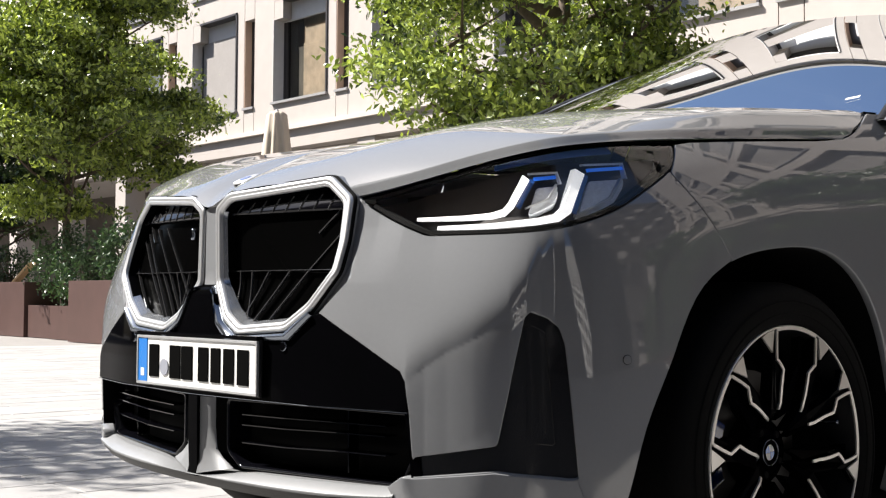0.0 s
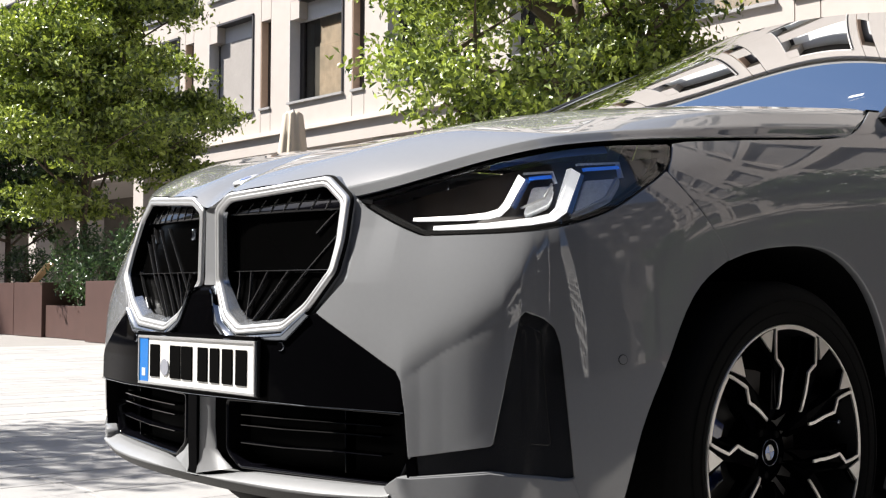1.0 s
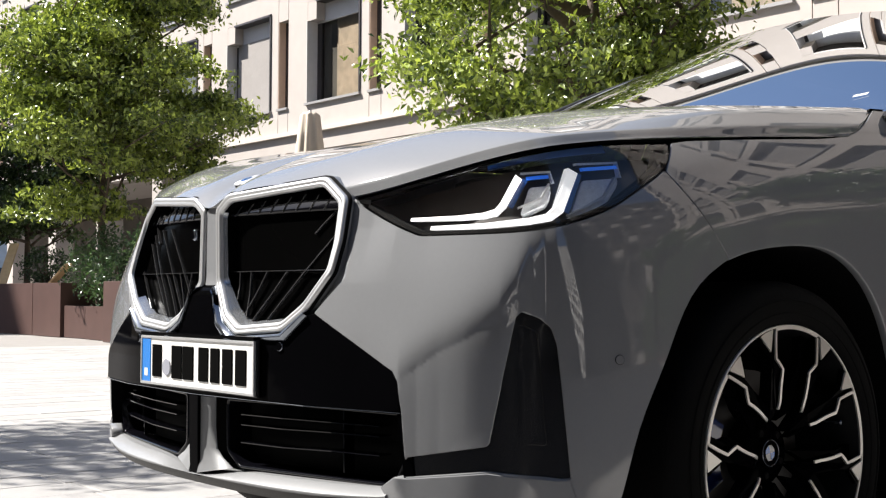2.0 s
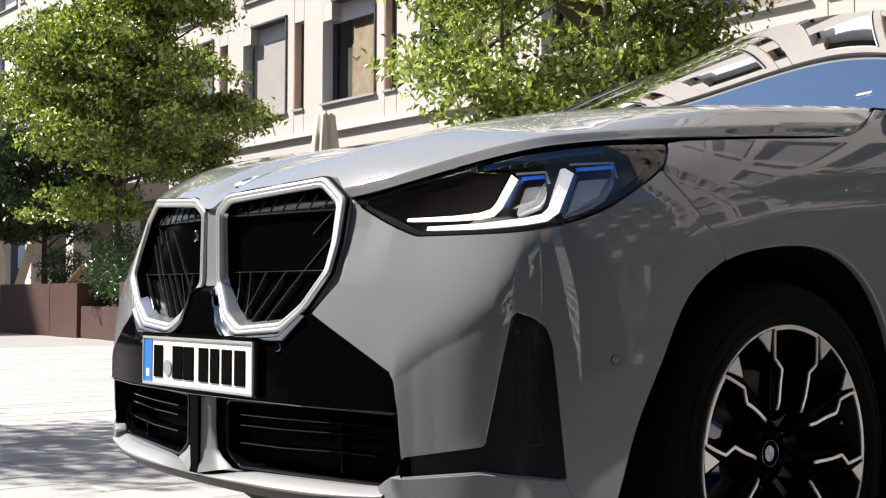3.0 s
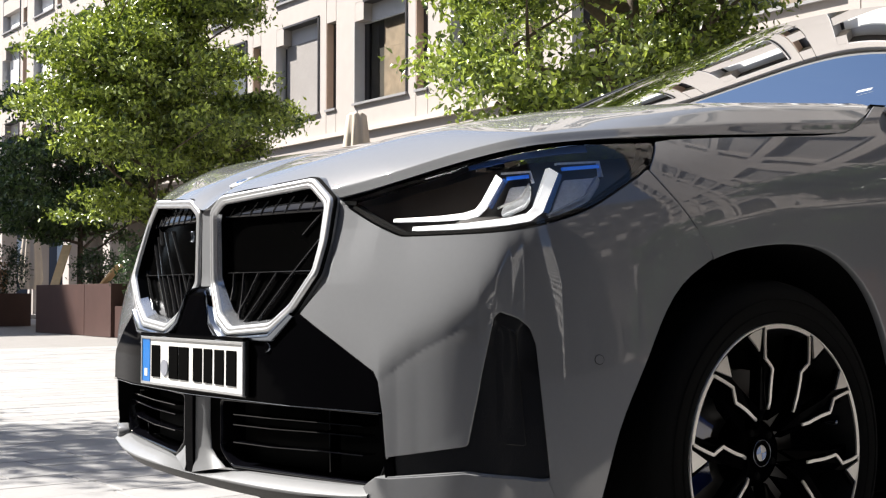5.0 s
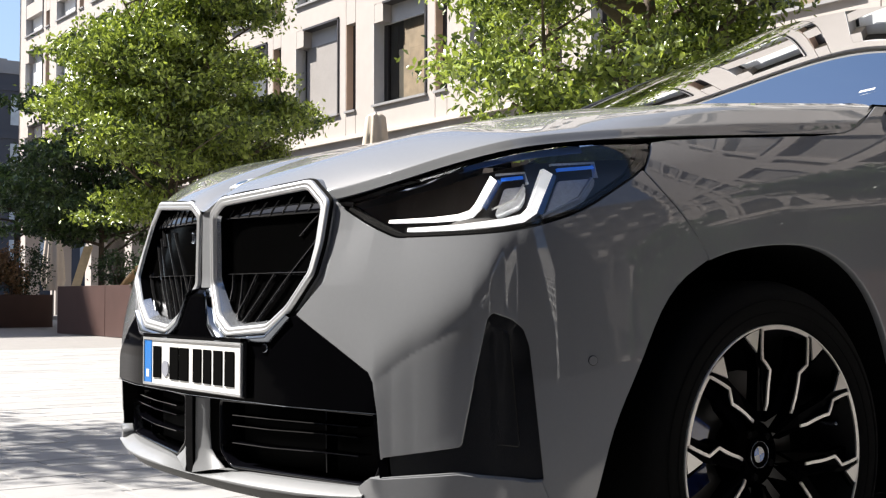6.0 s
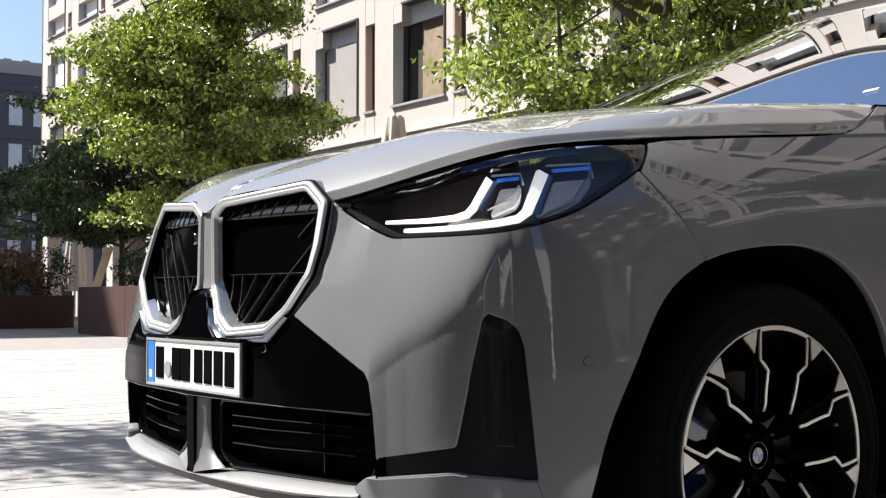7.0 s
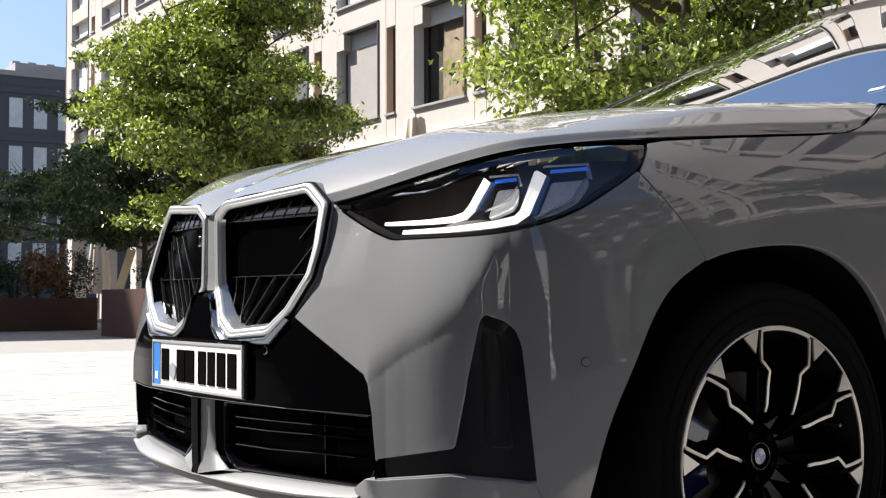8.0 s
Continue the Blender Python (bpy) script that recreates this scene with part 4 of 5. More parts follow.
def wheel(y, x_face=.952):
    """The front left wheel's parts, turned round an axle along x."""
    base = thing("wheel")
    base.parent = car
    base.location = (0, y, .362)
    base["label"] = "black alloy wheel with bright machined edges"
    tyre = [(.268, -.015), (.272, -.002), (.285, .006), (.315, .008), (.340, .000), (.356, -.015), (.3615, -.035), (.362, -.12), (.3615, -.20), (.350, -.235), (.31, -.245), (.27, -.23)]
    vs, fs = lathe(tyre, x_face, 96)
    make("tyre", vs, fs, RUBBER, base, "black tyre", True)
    for r in (.296, .322):
        vs, fs = lathe([(r - .002, .0062), (r, .0095), (r + .002, .0062)], x_face, 96)
        make("tyre_rib", vs, fs, RUBBER, base, "", True)
    vs, fs = lathe([(.2715, -.012), (.2715, .000), (.2695, .0025), (.2672, .0015), (.2668, -.002)], x_face, 96)
    make("rim_lip", vs, fs, MACHINED, base, "bright machined rim edge", True)
    vs, fs = lathe([(.2668, -.002), (.257, -.03), (.245, -.09), (.243, -.20)], x_face, 96)
    make("barrel", vs, fs, TRIM, base, "", True)
    vs, fs = lathe([(0, -.20), (.243, -.20)], x_face, 48)
    make("back_plate", vs, fs, LINER, base)
    vs, fs = lathe([(.075, -.12), (.075, -.105), (.172, -.105), (.172, -.13)], x_face, 64)
    make("brake_disc", vs, fs, DISC, base, "grey steel brake disc")
    cal = []
    for i in range(9):
        w = radians(150 + 7 * i)
        cal.append([(x_face + o, r * math.cos(w), r * math.sin(w)) for r, o in ((.120, -.085), (.195, -.085), (.200, -.10), (.200, -.14), (.12, -.14), (.115, -.10))])
    ribbon("caliper", cal, CALIPER, base, "dark blue brake caliper", closed=True, smooth=False)
    dish = natural([0, .06, .10, .14, .18, .23, .275], [-.050, -.030, -.007, .0, .003, .001, -.002])

    def at(r, deg, off=0.0):
        w = radians(deg)
        return Vector((x_face + dish(r) + off, r * math.cos(w), r * math.sin(w)))

    def plate(name, pts, thick, mat, label="", off=0.0):
        """A plate on the dished face from points of (radius, degrees)."""
        k = len(pts)
        vs = [at(r, d, off) for r, d in pts] + [at(r * .995, d, off - thick) for r, d in pts]
        fs = [tuple(range(k)), tuple(range(2 * k - 1, k - 1, -1))] + [(i, i + k, (i + 1) % k + k, (i + 1) % k) for i in range(k)]
        return make(name, vs, fs, mat, base, label)

    def line(name, pts, w, mat, off):
        fine = []
        for (r0, d0), (r1, d1) in zip(pts, pts[1:]):
            fine += [(r0 + (r1 - r0) * i / 4, d0 + (d1 - d0) * i / 4) for i in range(4)]
        fine.append(pts[-1])
        vs, fs = [], []
        p3 = [at(r, d) for r, d in fine]
        for i, p in enumerate(p3):
            t = (p3[min(i + 1, len(p3) - 1)] - p3[max(i - 1, 0)]).normalized()
            n = Vector((1, 0, 0)).cross(t).normalized() * w / 2
            vs += [p - n + Vector((off - .004, 0, 0)), p - n + Vector((off, 0, 0)), p + n + Vector((off, 0, 0)), p + n + Vector((off - .004, 0, 0))]
        for i in range(len(p3) - 1):
            fs += [(4 * i + k, 4 * i + 4 + k, 4 * i + 4 + (k + 1) % 4, 4 * i + (k + 1) % 4) for k in range(4)]
        make(name, vs, fs, mat, base)
    for k in range(5):
        c = 83.3 + 72 * k
        for sg in (1, -1):
            edge = [(.262, 16.0), (.207, 20.0), (.181, 14.8), (.115, 21.0), (.100, 24.0)]
            # black spoke outside the bright edge, leaving the pocket between the two edges open
            plate("spoke", [(r, c + sg * d) for r, d in ((.264, 16.3), (.207, 20.3), (.181, 15.1), (.10, 24), (.06, 34), (.11, 36), (.185, 25.0), (.222, 23.6), (.264, 18.2))][::sg], .028, BLACK, "", -.002)
            plate("spoke_flank", [(r, c + sg * d) for r, d in ((.262, 15.6), (.207, 19.6), (.181, 14.4), (.10, 23), (.07, 12), (.175, 9.6), (.200, 13.0), (.262, 10.8))][::sg], .02, BLACK, "", -.024)
            line("bright_edge", [(r, c + sg * d) for r, d in edge], .0062, MACHINED, .0035)
            plate("bright_flag", [(r, c + sg * d) for r, d in ((.2665, 18.2), (.2665, 23.0), (.2645, 27.7), (.225, 23.2))][::sg], .004, MACHINED, "bright machined facet", .0035)
            plate("gap_web", [(r, c + sg * d) for r, d in ((.264, 27.7), (.225, 23.2), (.222, 24.6), (.261, 29.6))][::sg], .01, BLACK, "", .0)
        # a thin bright arc joins the edges at the rim
        line("bright_arc", [(.2645, c + d) for d in (-16, -8, 0, 8, 16)], .006, MACHINED, .003)
    vs, fs = lathe([(0, .004), (.062, .004), (.070, -.004), (.072, -.03)], x_face - .058, 40)
    make("hub", vs, fs, BLACK, base, "", True)
    vs, fs = lathe([(.0165, .0085), (.0175, .0115), (.026, .0115), (.031, .010), (.034, .004)], x_face - .056, 40)
    make("cap_ring", vs, fs, BLACK, base, "", True)
    vs, fs = lathe([(0, .009), (.0165, .009), (.0175, .004)], x_face - .056, 40)
    make("cap", vs, fs, WHITE, base, "white hub cap with two blue quarters")
    vs, fs = lathe([(.0268, .0110), (.0274, .0122), (.0280, .0110)], x_face - .056, 40)
    make("cap_edge", vs, fs, DARK_CHROME, base, "thin chrome edge of the hub cap", True)
    vs, fs = lathe([(.0, .024), (.0045, .024), (.006, .020), (.006, -.02)], x_face - .05, 10)
    make("valve", [(v[0], v[1] + .232, v[2] + .052) for v in vs], fs, DARK_CHROME, base, "tyre valve", True)
    for a in (0, 180):
        pts = [(0, 0)] + [(.0155 * math.cos(radians(a + d)), .0155 * math.sin(radians(a + d))) for d in range(100, 191, 15)]
        make("cap_quarter", [(x_face - .0462, p[0], p[1]) for p in pts], [tuple(range(len(pts)))], BADGE_BLUE, base)
    for k in range(5):
        vs, fs = lathe([(0, .006), (.007, .006), (.009, .0)], x_face - .056, 10)
        w = radians(47 + 72 * k)
        make("wheel_bolt", [(v[0], v[1] + .048 * math.cos(w), v[2] + .048 * math.sin(w)) for v in vs], fs, LINER, base)
    return base


for sd in (1, -1):
    bodywork(sd)
    headlight(sd)
    kidney(sd)
front_end()
number_plate()
bonnet_panel()
greenhouse()
first_wheel = wheel(0)


def copy_wheel(x_turn, y):
    w = copy_thing(first_wheel, Matrix.Translation((0, y, .362)) @ Euler((0, 0, math.pi if x_turn else 0)).to_matrix().to_4x4())
    w.parent = car


for turn, y in ((False, 2.865), (True, 0), (True, 2.865)):
    copy_wheel(turn, y)


# ---- ground ----
def sheet(name, x0, x1, y0, y1, z, mat, label, kind="structure"):
    ob = make(name, [(x0, y0, z), (x1, y0, z), (x1, y1, z), (x0, y1, z)], [(0, 1, 2, 3)], mat, None, label)
    return tagged(ob, "", "ground", "", kind)


sheet("ground", -400, 400, -400, 400, -.008, JOINT, "pale grey stone ground of the square")


# ---- the long stone building behind ----
FACE_Y, BAY, STOREY, SILL = 13.6, 3.72, 3.0, 5.16
BAYS, STOREYS = range(-6, 13), range(0, 3)
# The wing is out of view, added for bonnet and fender to mirror.
WING, WING_STOREYS = 6, 8          # from this bay on the building stands eight storeys high
block = thing("stone_building", (-18, FACE_Y, 0), "cream stone office building with deep grey-framed windows", "building")


def bx(x):
    return x + 18


def stone_front():
    top = SILL + STOREY * len(STOREYS) - .1
    xl, xr = -48.6, -25.6 + BAY * 13 - .84
    x0, z1, zs = 0.0, 2.36, 2.10
    pieces = [(-.82, 0, 0, .4, 0, STOREY), (2.13, 2.44, 0, .4, 0, STOREY), (2.46, 2.88, 0, .4, zs, STOREY), (0, 2.13, 0, .4, z1, STOREY)]
    foot = [(-.82, 2.44, 0, .4, -.6, 0), (2.46, 2.88, 0, .4, -.6, 0)]
    made = [boxes("stone_panel", [p], STONE, block) for p in pieces + foot]
    for ob in made:
        ob.location = (bx(-25.6 + BAY * BAYS[0]), 0, SILL)
    for k in BAYS:
        for j in range(WING_STOREYS if k >= WING else len(STOREYS)):
            if j > 2 and k % 2:
                boxes("stone_panel", [(bx(-25.6 + BAY * k - .82), bx(-25.6 + BAY * k + 2.88), 0, .4, SILL + STOREY * j, SILL + STOREY * (j + 1) - .01)], STONE, block)
                continue
            for n, ob in enumerate(made):
                if (k, j) != (BAYS[0], 0) and (n < 4 or j == 0):
                    c = new("stone_panel", ob.data)
                    c.parent, c.location = block, (bx(-25.6 + BAY * k), 0, SILL + STOREY * j)
    boxes("end_wall", [(bx(xl), bx(-25.6 + BAY * BAYS[0] - .82), 0, .4, 4.56, top)], STONE, block)
    boxes("wall_core", [(bx(xl + .01), bx(xr), .42, .5, 4.6, top), (bx(xl), bx(xl) + .4, .5, 14, 4.6, top)], STONE, block)
    wing_x, wing_top = -25.6 + BAY * WING - .82, SILL + STOREY * WING_STOREYS - .1
    boxes("roof", [(bx(xl) - .1, bx(wing_x), -.12, 14, top, top + .12)], ROOFING, block)
    boxes("wing_core", [(bx(wing_x), bx(xr), .42, .5, top, wing_top), (bx(wing_x), bx(wing_x) + .4, .5, 14, top, wing_top)], STONE, block)
    boxes("wing_roof", [(bx(wing_x) - .1, bx(xr), -.12, 14, wing_top, wing_top + .12)], ROOFING, block)
    boxes("ledge", [(bx(xl), bx(xr), -.10, .4, 4.46, 4.56)], LEDGE, block, "projecting stone ledge")
    boxes("fascia", [(bx(xl), bx(xr), .0, .4, 4.06, 4.46)], STONE, block)
    # Recess wall toned dark; the shade in there is in its colour.
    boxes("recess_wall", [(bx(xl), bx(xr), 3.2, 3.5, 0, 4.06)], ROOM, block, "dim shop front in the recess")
    boxes("soffit", [(bx(xl), bx(xr), .4, 3.5, 4.0, 4.06)], STONE, block)
    for k in BAYS:
        x0 = -25.6 + BAY * k
        # Wing piers are dark so that no bright stripes mirror in the fender.
        boxes("pier", [(bx(x0 - .55), bx(x0 + .05), .05, .65, 0, 4.06)], STONE if k < WING else FRAME, block, "stone pier" if k < WING else "dark bronze pier of the unseen wing", bevel=.01)


def stone_window(k, j, parent, variant):
    """One window bay: a deep opening with frame, pane, head box and sill, and the narrow slot beside it."""
    x0, z0 = bx(-25.6 + BAY * k), SILL + STOREY * j
    z1, x1 = z0 + 2.36, bx(-25.6 + BAY * k) + 2.13
    d = .33
    s0, s1 = x0 + 2.46, x0 + 2.88
    if k >= WING and j > 0:
        # the wing's upper openings: a grey blind toned for its mirror image, and the slot
        w = boxes("window", [(x0, x1, d - .02, d + .04, z0, z1)], BLIND, parent)
        boxes("sill", [(x0 - .04, x1 + .02, -.05, d - .02, z0 - .05, z0 + .004)], BOXGREY, w)
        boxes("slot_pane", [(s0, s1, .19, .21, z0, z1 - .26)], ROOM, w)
        return
    w = boxes("window", [(x0, x0 + .07, d - .06, d + .04, z0, z1), (x1 - .05, x1, -.03, d + .04, z0, z1), (x0 + .37, x1, -.03, d + .04, z1 - .05, z1), (x0, x1, d - .06, d + .04, z0, z0 + .06), (x0 + .07, x0 + .16, d - .05, d + .02, z0 + .06, z1 - .45)], FRAME, parent)
    boxes("reveal", [(x0 - .002, x0 + .012, -.02, d - .06, z0, z1 - .44)], CASSETTE, w)
    # Stone fill sized to hide the reveal's head from the camera.
    boxes("lintel", [(x0 + .001, x0 + .36, .003, d - .09, z1 - .44, z1 - .004)], STONE, w, "stone fill over the head of the reveal")
    boxes("head_box", [(x0 + .012, x1 - .05, d - .085, d - .02, z1 - .47, z1 - .05)], CASSETTE, w)
    boxes("sill", [(x0 - .04, x1 + .02, -.07, d, z0 - .05, z0 + .004)], BOXGREY, w)
    pane = make("pane", [(x0 + .16, d - .008, z0 + .06), (x1 - .05, d - .008, z0 + .06), (x1 - .05, d - .008, z1 - .47), (x0 + .16, d - .008, z1 - .47)], [(0, 1, 2, 3)], PANE, w)
    pane.visible_shadow = False
    if variant == 0:
        boxes("blind", [(x0 + .16, x1 - .05, d - .10, d - .085, z0 + .06, z1 - .45)], BLIND if j == 0 else PALE, w, "lowered blind")
    else:
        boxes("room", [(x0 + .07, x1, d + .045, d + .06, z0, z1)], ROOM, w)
        if variant == 1:
            # Tan sheet stands for the brown reflection in the glass.
            boxes("pane_sheet", [(x0 + .72, x1 - .08, d + .012, d + .03, z0 + .08, z1 - .4)], TAN_SHEET, w)
    # Bands added so that the window rows mirrored in the windscreen look lower.
    if j == 2 or j == 1 and k > 1:
        boxes("infill", [(x0 + .014, x1 - .05, -.004, d - .07, z0 + .72, z0 + 1.26)], STONE, w, "stone band across the tall opening")
        boxes("infill", [(s0 + .014, s1, -.004, .186, z0 + .60, z0 + 1.26)], STONE, w, "stone band across the slot")
    boxes("slot_reveal", [(s0 - .002, s0 + .012, .004, .19, z0, z1 - .26)], TAN, w, "tan slot reveal")
    boxes("slot_pane", [(s0 + .012, s1, .19, .21, z0, z1 - .26)], FRAME, w)
    boxes("slot_sill", [(s0 - .03, s1 + .02, -.05, .19, z0 - .05, z0 + .004)], BOXGREY, w)


stone_front()
for k in BAYS:
    for j in range(WING_STOREYS if k >= WING else len(STOREYS)):
        if j > 2 and k % 2:
            continue
        stone_window(k, j, block, 1 if (k, j) == (1, 0) else 0 if (k, j) in ((0, 0), (-1, 1)) or j > 0 else 2 if (k * 7 + j * 3) % 4 else 1)

# ---- dark office block at the end of the street ----
office = thing("office_block", (-75, 17, 0), "dark grey office block with rows of narrow pale windows", "building")
boxes("wall", [(-12, 0, -26, 18, 0, 14.4)], DARKWALL, office)
boxes("roof_house", [(-8, -2, 2.0, 6.5, 14.4, 15.6)], BOXGREY, office)
boxes("parapet", [(-12.1, .1, -26.1, 18.1, 14.4, 14.7)], BOXGREY, office)
for y in (2.4, 3.4, 4.6):
    boxes("roof_duct", [(-5, -4.2, y, y + .5, 15.6, 16.1)], BOXGREY, office)
for j in range(4):
    for i in range(26):
        y = -24 + 1.02 * 1.45 * i
        boxes("window", [(.0, .03, y, y + .55 * 1.45, 2.4 + 2.95 * j, 4.2 + 2.95 * j)], OFFICE_PANE, office)
for j in range(5):
    boxes("floor_band", [(0, .12, -26, 18, 1.55 + 2.95 * j, 1.95 + 2.95 * j)], DARKWALL, office)


# ---- unseen buildings added round the square, to shade it and be mirrored ----
def plain_block(name, m, width, depth, height, label, bays, storeys, mat):
    b = thing(name, (0, 0, 0), label, "building")
    b.matrix_world = m
    spans = []
    bw, sh = width / bays, height / (storeys + .4)
    for i in range(bays):
        for j in range(storeys):
            x, z = -width / 2 + bw * i, sh * j + .6
            spans += [(x, x + bw * .3, 0, .4, z, z + sh), (x + bw * .3, x + bw, 0, .4, z + sh * .66, z + sh)]
    spans += [(-width / 2, width / 2, 0, .4, 0, .6), (-width / 2, width / 2, .42, depth, 0, height)]
    boxes("wall", spans, mat, b)
    boxes("cornice", [(-width / 2 - .2, width / 2 + .2, -.25, .42, height - .5, height)], LEDGE if mat is TOWN else mat, b)
    for i in range(bays):
        for j in range(storeys):
            x, z = -width / 2 + bw * i, sh * j + .6
            boxes("window", [(x + bw * .3, x + bw, .30, .415, z, z + sh * .66)], ROOM if mat is TOWN else FRAME if (i + j) % 3 else BLIND, b)
    return b


# A dark front and a pale tower for the car's side to mirror.
plain_block("mirrored_house", Matrix.Translation((25, 13.4, 0)) @ Euler((0, 0, -math.pi / 2)).to_matrix().to_4x4(), 47.2, 10, 24, "unseen dark brown clad building with tall dark windows, for the car's side to mirror", 15, 8, DARKTOWN)
plain_block("mirrored_tower", Matrix.Translation((90, -41.9, 0)) @ Euler((0, 0, -math.pi / 2)).to_matrix().to_4x4(), 11.5, 9, 34, "unseen white tower with a fine grid of small windows, for the bumper to mirror", 5, 24, PALEWALL)
# One shades the ground beside the car, one darkens the front's reflections.
plain_block("unseen_house", Matrix.Translation((5.25, -12, 0)) @ Euler((0, 0, math.pi)).to_matrix().to_4x4(), 34.5, 10, 30, "unseen grey stone building that shades the ground beside the car", 10, 9, TOWN)
plain_block("unseen_house", Matrix.Translation((-40, -23, 0)) @ Euler((0, 0, math.pi)).to_matrix().to_4x4(), 62, 10, 13, "unseen lower grey stone building, for the black front to mirror", 16, 4, TOWN)

# Added to cast shade over the trees and planters on the left.
plain_block("shade_house", Matrix.Translation((-55.0, -12, 0)) @ Euler((0, 0, math.pi)).to_matrix().to_4x4(), 16, 10, 40, "unseen tall grey stone house that shades the trees on the left", 4, 12, TOWN)

# ---- greenery ----

def leaves(centres, spread, count, size, seed, flat=.5):
    """Points and faces of many small folded leaves in clumps round the given centres."""
    g = np.random.default_rng(seed)
    n = len(centres) * count
    c = np.repeat(np.array(centres), count, 0) + g.normal(0, 1, (n, 3)) * np.array(spread)
    up = np.stack([g.normal(0, .8, n), g.normal(0, .8, n), np.abs(g.normal(.45, flat, n))], 1)
    up /= np.linalg.norm(up, axis=1, keepdims=True)
    d = g.normal(0, 1, (n, 3)) + np.array([0, 0, -.25])
    d -= up * (d * up).sum(1, keepdims=True)
    d /= np.linalg.norm(d, axis=1, keepdims=True)
    w = np.cross(up, d)
    s = (size * g.uniform(.65, 1.3, n))[:, None]
    base, tip = c - d * s * .5, c + d * s * .5 - up * s * .10
    mid = c + up * s * .0
    l, r = mid - d * s * .08 + w * s * .235 + up * s * .08, mid - d * s * .08 - w * s * .235 + up * s * .08
    v = np.stack([base, l, tip, r], 1).reshape(-1, 3)
    i = np.arange(n)[:, None] * 4
    f = np.concatenate([i + [0, 2, 1], i + [0, 3, 2]])
    return v, f


def quick_mesh(name, v, f, mat, parent, label=""):
    me = bpy.data.meshes.new(name)
    me.vertices.add(len(v))
    me.vertices.foreach_set("co", np.ascontiguousarray(v, dtype=np.float32).ravel())
    me.loops.add(f.size)
    me.loops.foreach_set("vertex_index", np.ascontiguousarray(f, dtype=np.int32).ravel())
    me.polygons.add(len(f))
    me.polygons.foreach_set("loop_start", np.arange(len(f), dtype=np.int32) * f.shape[1])
    me.materials.append(mat)
    me.update(calc_edges=True)
    ob = new(name, me)
    ob.parent = parent
    if label:
        ob["label"] = label
    return ob


def tree(at, height, crown, low, seed, count=46, clumps=420, size=.105, trunk_r=.085, flare_k=.0, gap=-.04, bare=None, mat=LEAF, label="leafy young street tree with slender brown trunk"):
    """Trunk with limbs, and a crown of leaf clumps in an uneven egg; crown: half widths in x, y, z; low: where it
    begins; bare: heights between which boughs on the camera's side are left out to show the trunk.
    """
    g = np.random.default_rng(seed)
    t = thing("tree", at, label, "tree", "street trees")
    fork = low + .25
    pts = [(0, 0, 0), (.02, .01, fork * .5), (-.02, .02, fork), (.03, 0, fork + crown[2] * .8), (0, .02, height * .86)]
    vs, fs = tube(pts, [trunk_r, trunk_r * .85, trunk_r * .72, trunk_r * .45, .015], 10)
    cz = low + crown[2]
    ends = []
    for k in range(13):
        w = k * 2.4 + g.uniform(-.3, .3)
        z0 = fork - .1 + (height - fork) * .55 * k / 13
        reach = g.uniform(.65, .95)
        e = Vector((math.cos(w) * crown[0] * reach, math.sin(w) * crown[1] * reach, z0 + g.uniform(.3, 1.0) * crown[2] * .55))
        m = Vector((e.x * .45, e.y * .45, z0 + (e.z - z0) * .35))
        v2, f2 = tube([(0, 0, z0), tuple(m), tuple(e)], [trunk_r * .45, trunk_r * .26, .008], 6)
        fs += [tuple(i + len(vs) for i in f) for f in f2]
        vs += v2
        for q in range(3):
            a = m.lerp(e, q / 3)
            b = a + Vector((g.normal(0, .5), g.normal(0, .5), g.uniform(.1, .7)))
            v2, f2 = tube([tuple(a), tuple(b)], [trunk_r * .2, .005], 5)
            fs += [tuple(i + len(vs) for i in f) for f in f2]
            vs += v2
    make("trunk", vs, fs, BARK, t, "brown bark trunk and limbs", True)
    cs = []
    lobes = [(g.normal(0, 1, 3), g.uniform(.6, 1.0)) for _ in range(9)]
    boughs = []
    while len(boughs) < clumps // 17:
        p = g.normal(0, 1, 3)
        p /= np.linalg.norm(p)
        r = g.uniform(.08, 1) ** .6
        flare = 1.0 - flare_k * p[2] * r
        lump = 1 + .22 * sum(a * math.cos(3 * float(np.dot(p, v))) for v, a in lobes) / 4
        q = p * r * lump * np.array(crown) * np.array([flare, flare, 1])
        if p[2] < 0:
            q[2] = -crown[2] * r * lump * abs(p[2]) ** .6 * .9
        if p[2] > 0 and g.uniform() < .2 * p[2]:
            continue
        if noise.noise(Vector(q * .8) + Vector((seed, 0, 0))) < gap:
            continue
        if bare and q[0] * .7 - q[1] * .7 > -.2 and abs(q[0] * .7 + q[1] * .7 - .1) < .42 and bare[0] < q[2] + cz < bare[1]:
            continue
        boughs.append(q + np.array([0, 0, cz]))
    for k in range(clumps):
        cs.append(boughs[k % len(boughs)] + g.normal(0, 1, 3) * np.array([.36, .36, .13]) * (1.3 if k % 9 == 0 else 1))
    v, f = leaves(cs, (.15, .15, .06), count, size, seed)
    quick_mesh("crown", v, f, mat, t, "green leaves")
    return t


tree((-17.35, 6.6, .2), 7.6, (1.8, 2.0, 2.85), 1.5, 3, clumps=1150, size=.104, count=72, flare_k=.24, gap=-.06)
tree((-23.8, 7.8, .2), 5.2, (2.2, 2.0, 1.95), 1.15, 5, clumps=560, size=.13, count=50, mat=SHADED_LEAF)
tree((-6.25, 6.85, .2), 5.3, (1.45, 2.1, 1.95), 1.3, 11, clumps=740, size=.086, count=70, gap=.13, trunk_r=.16, bare=(2.45, 3.9))
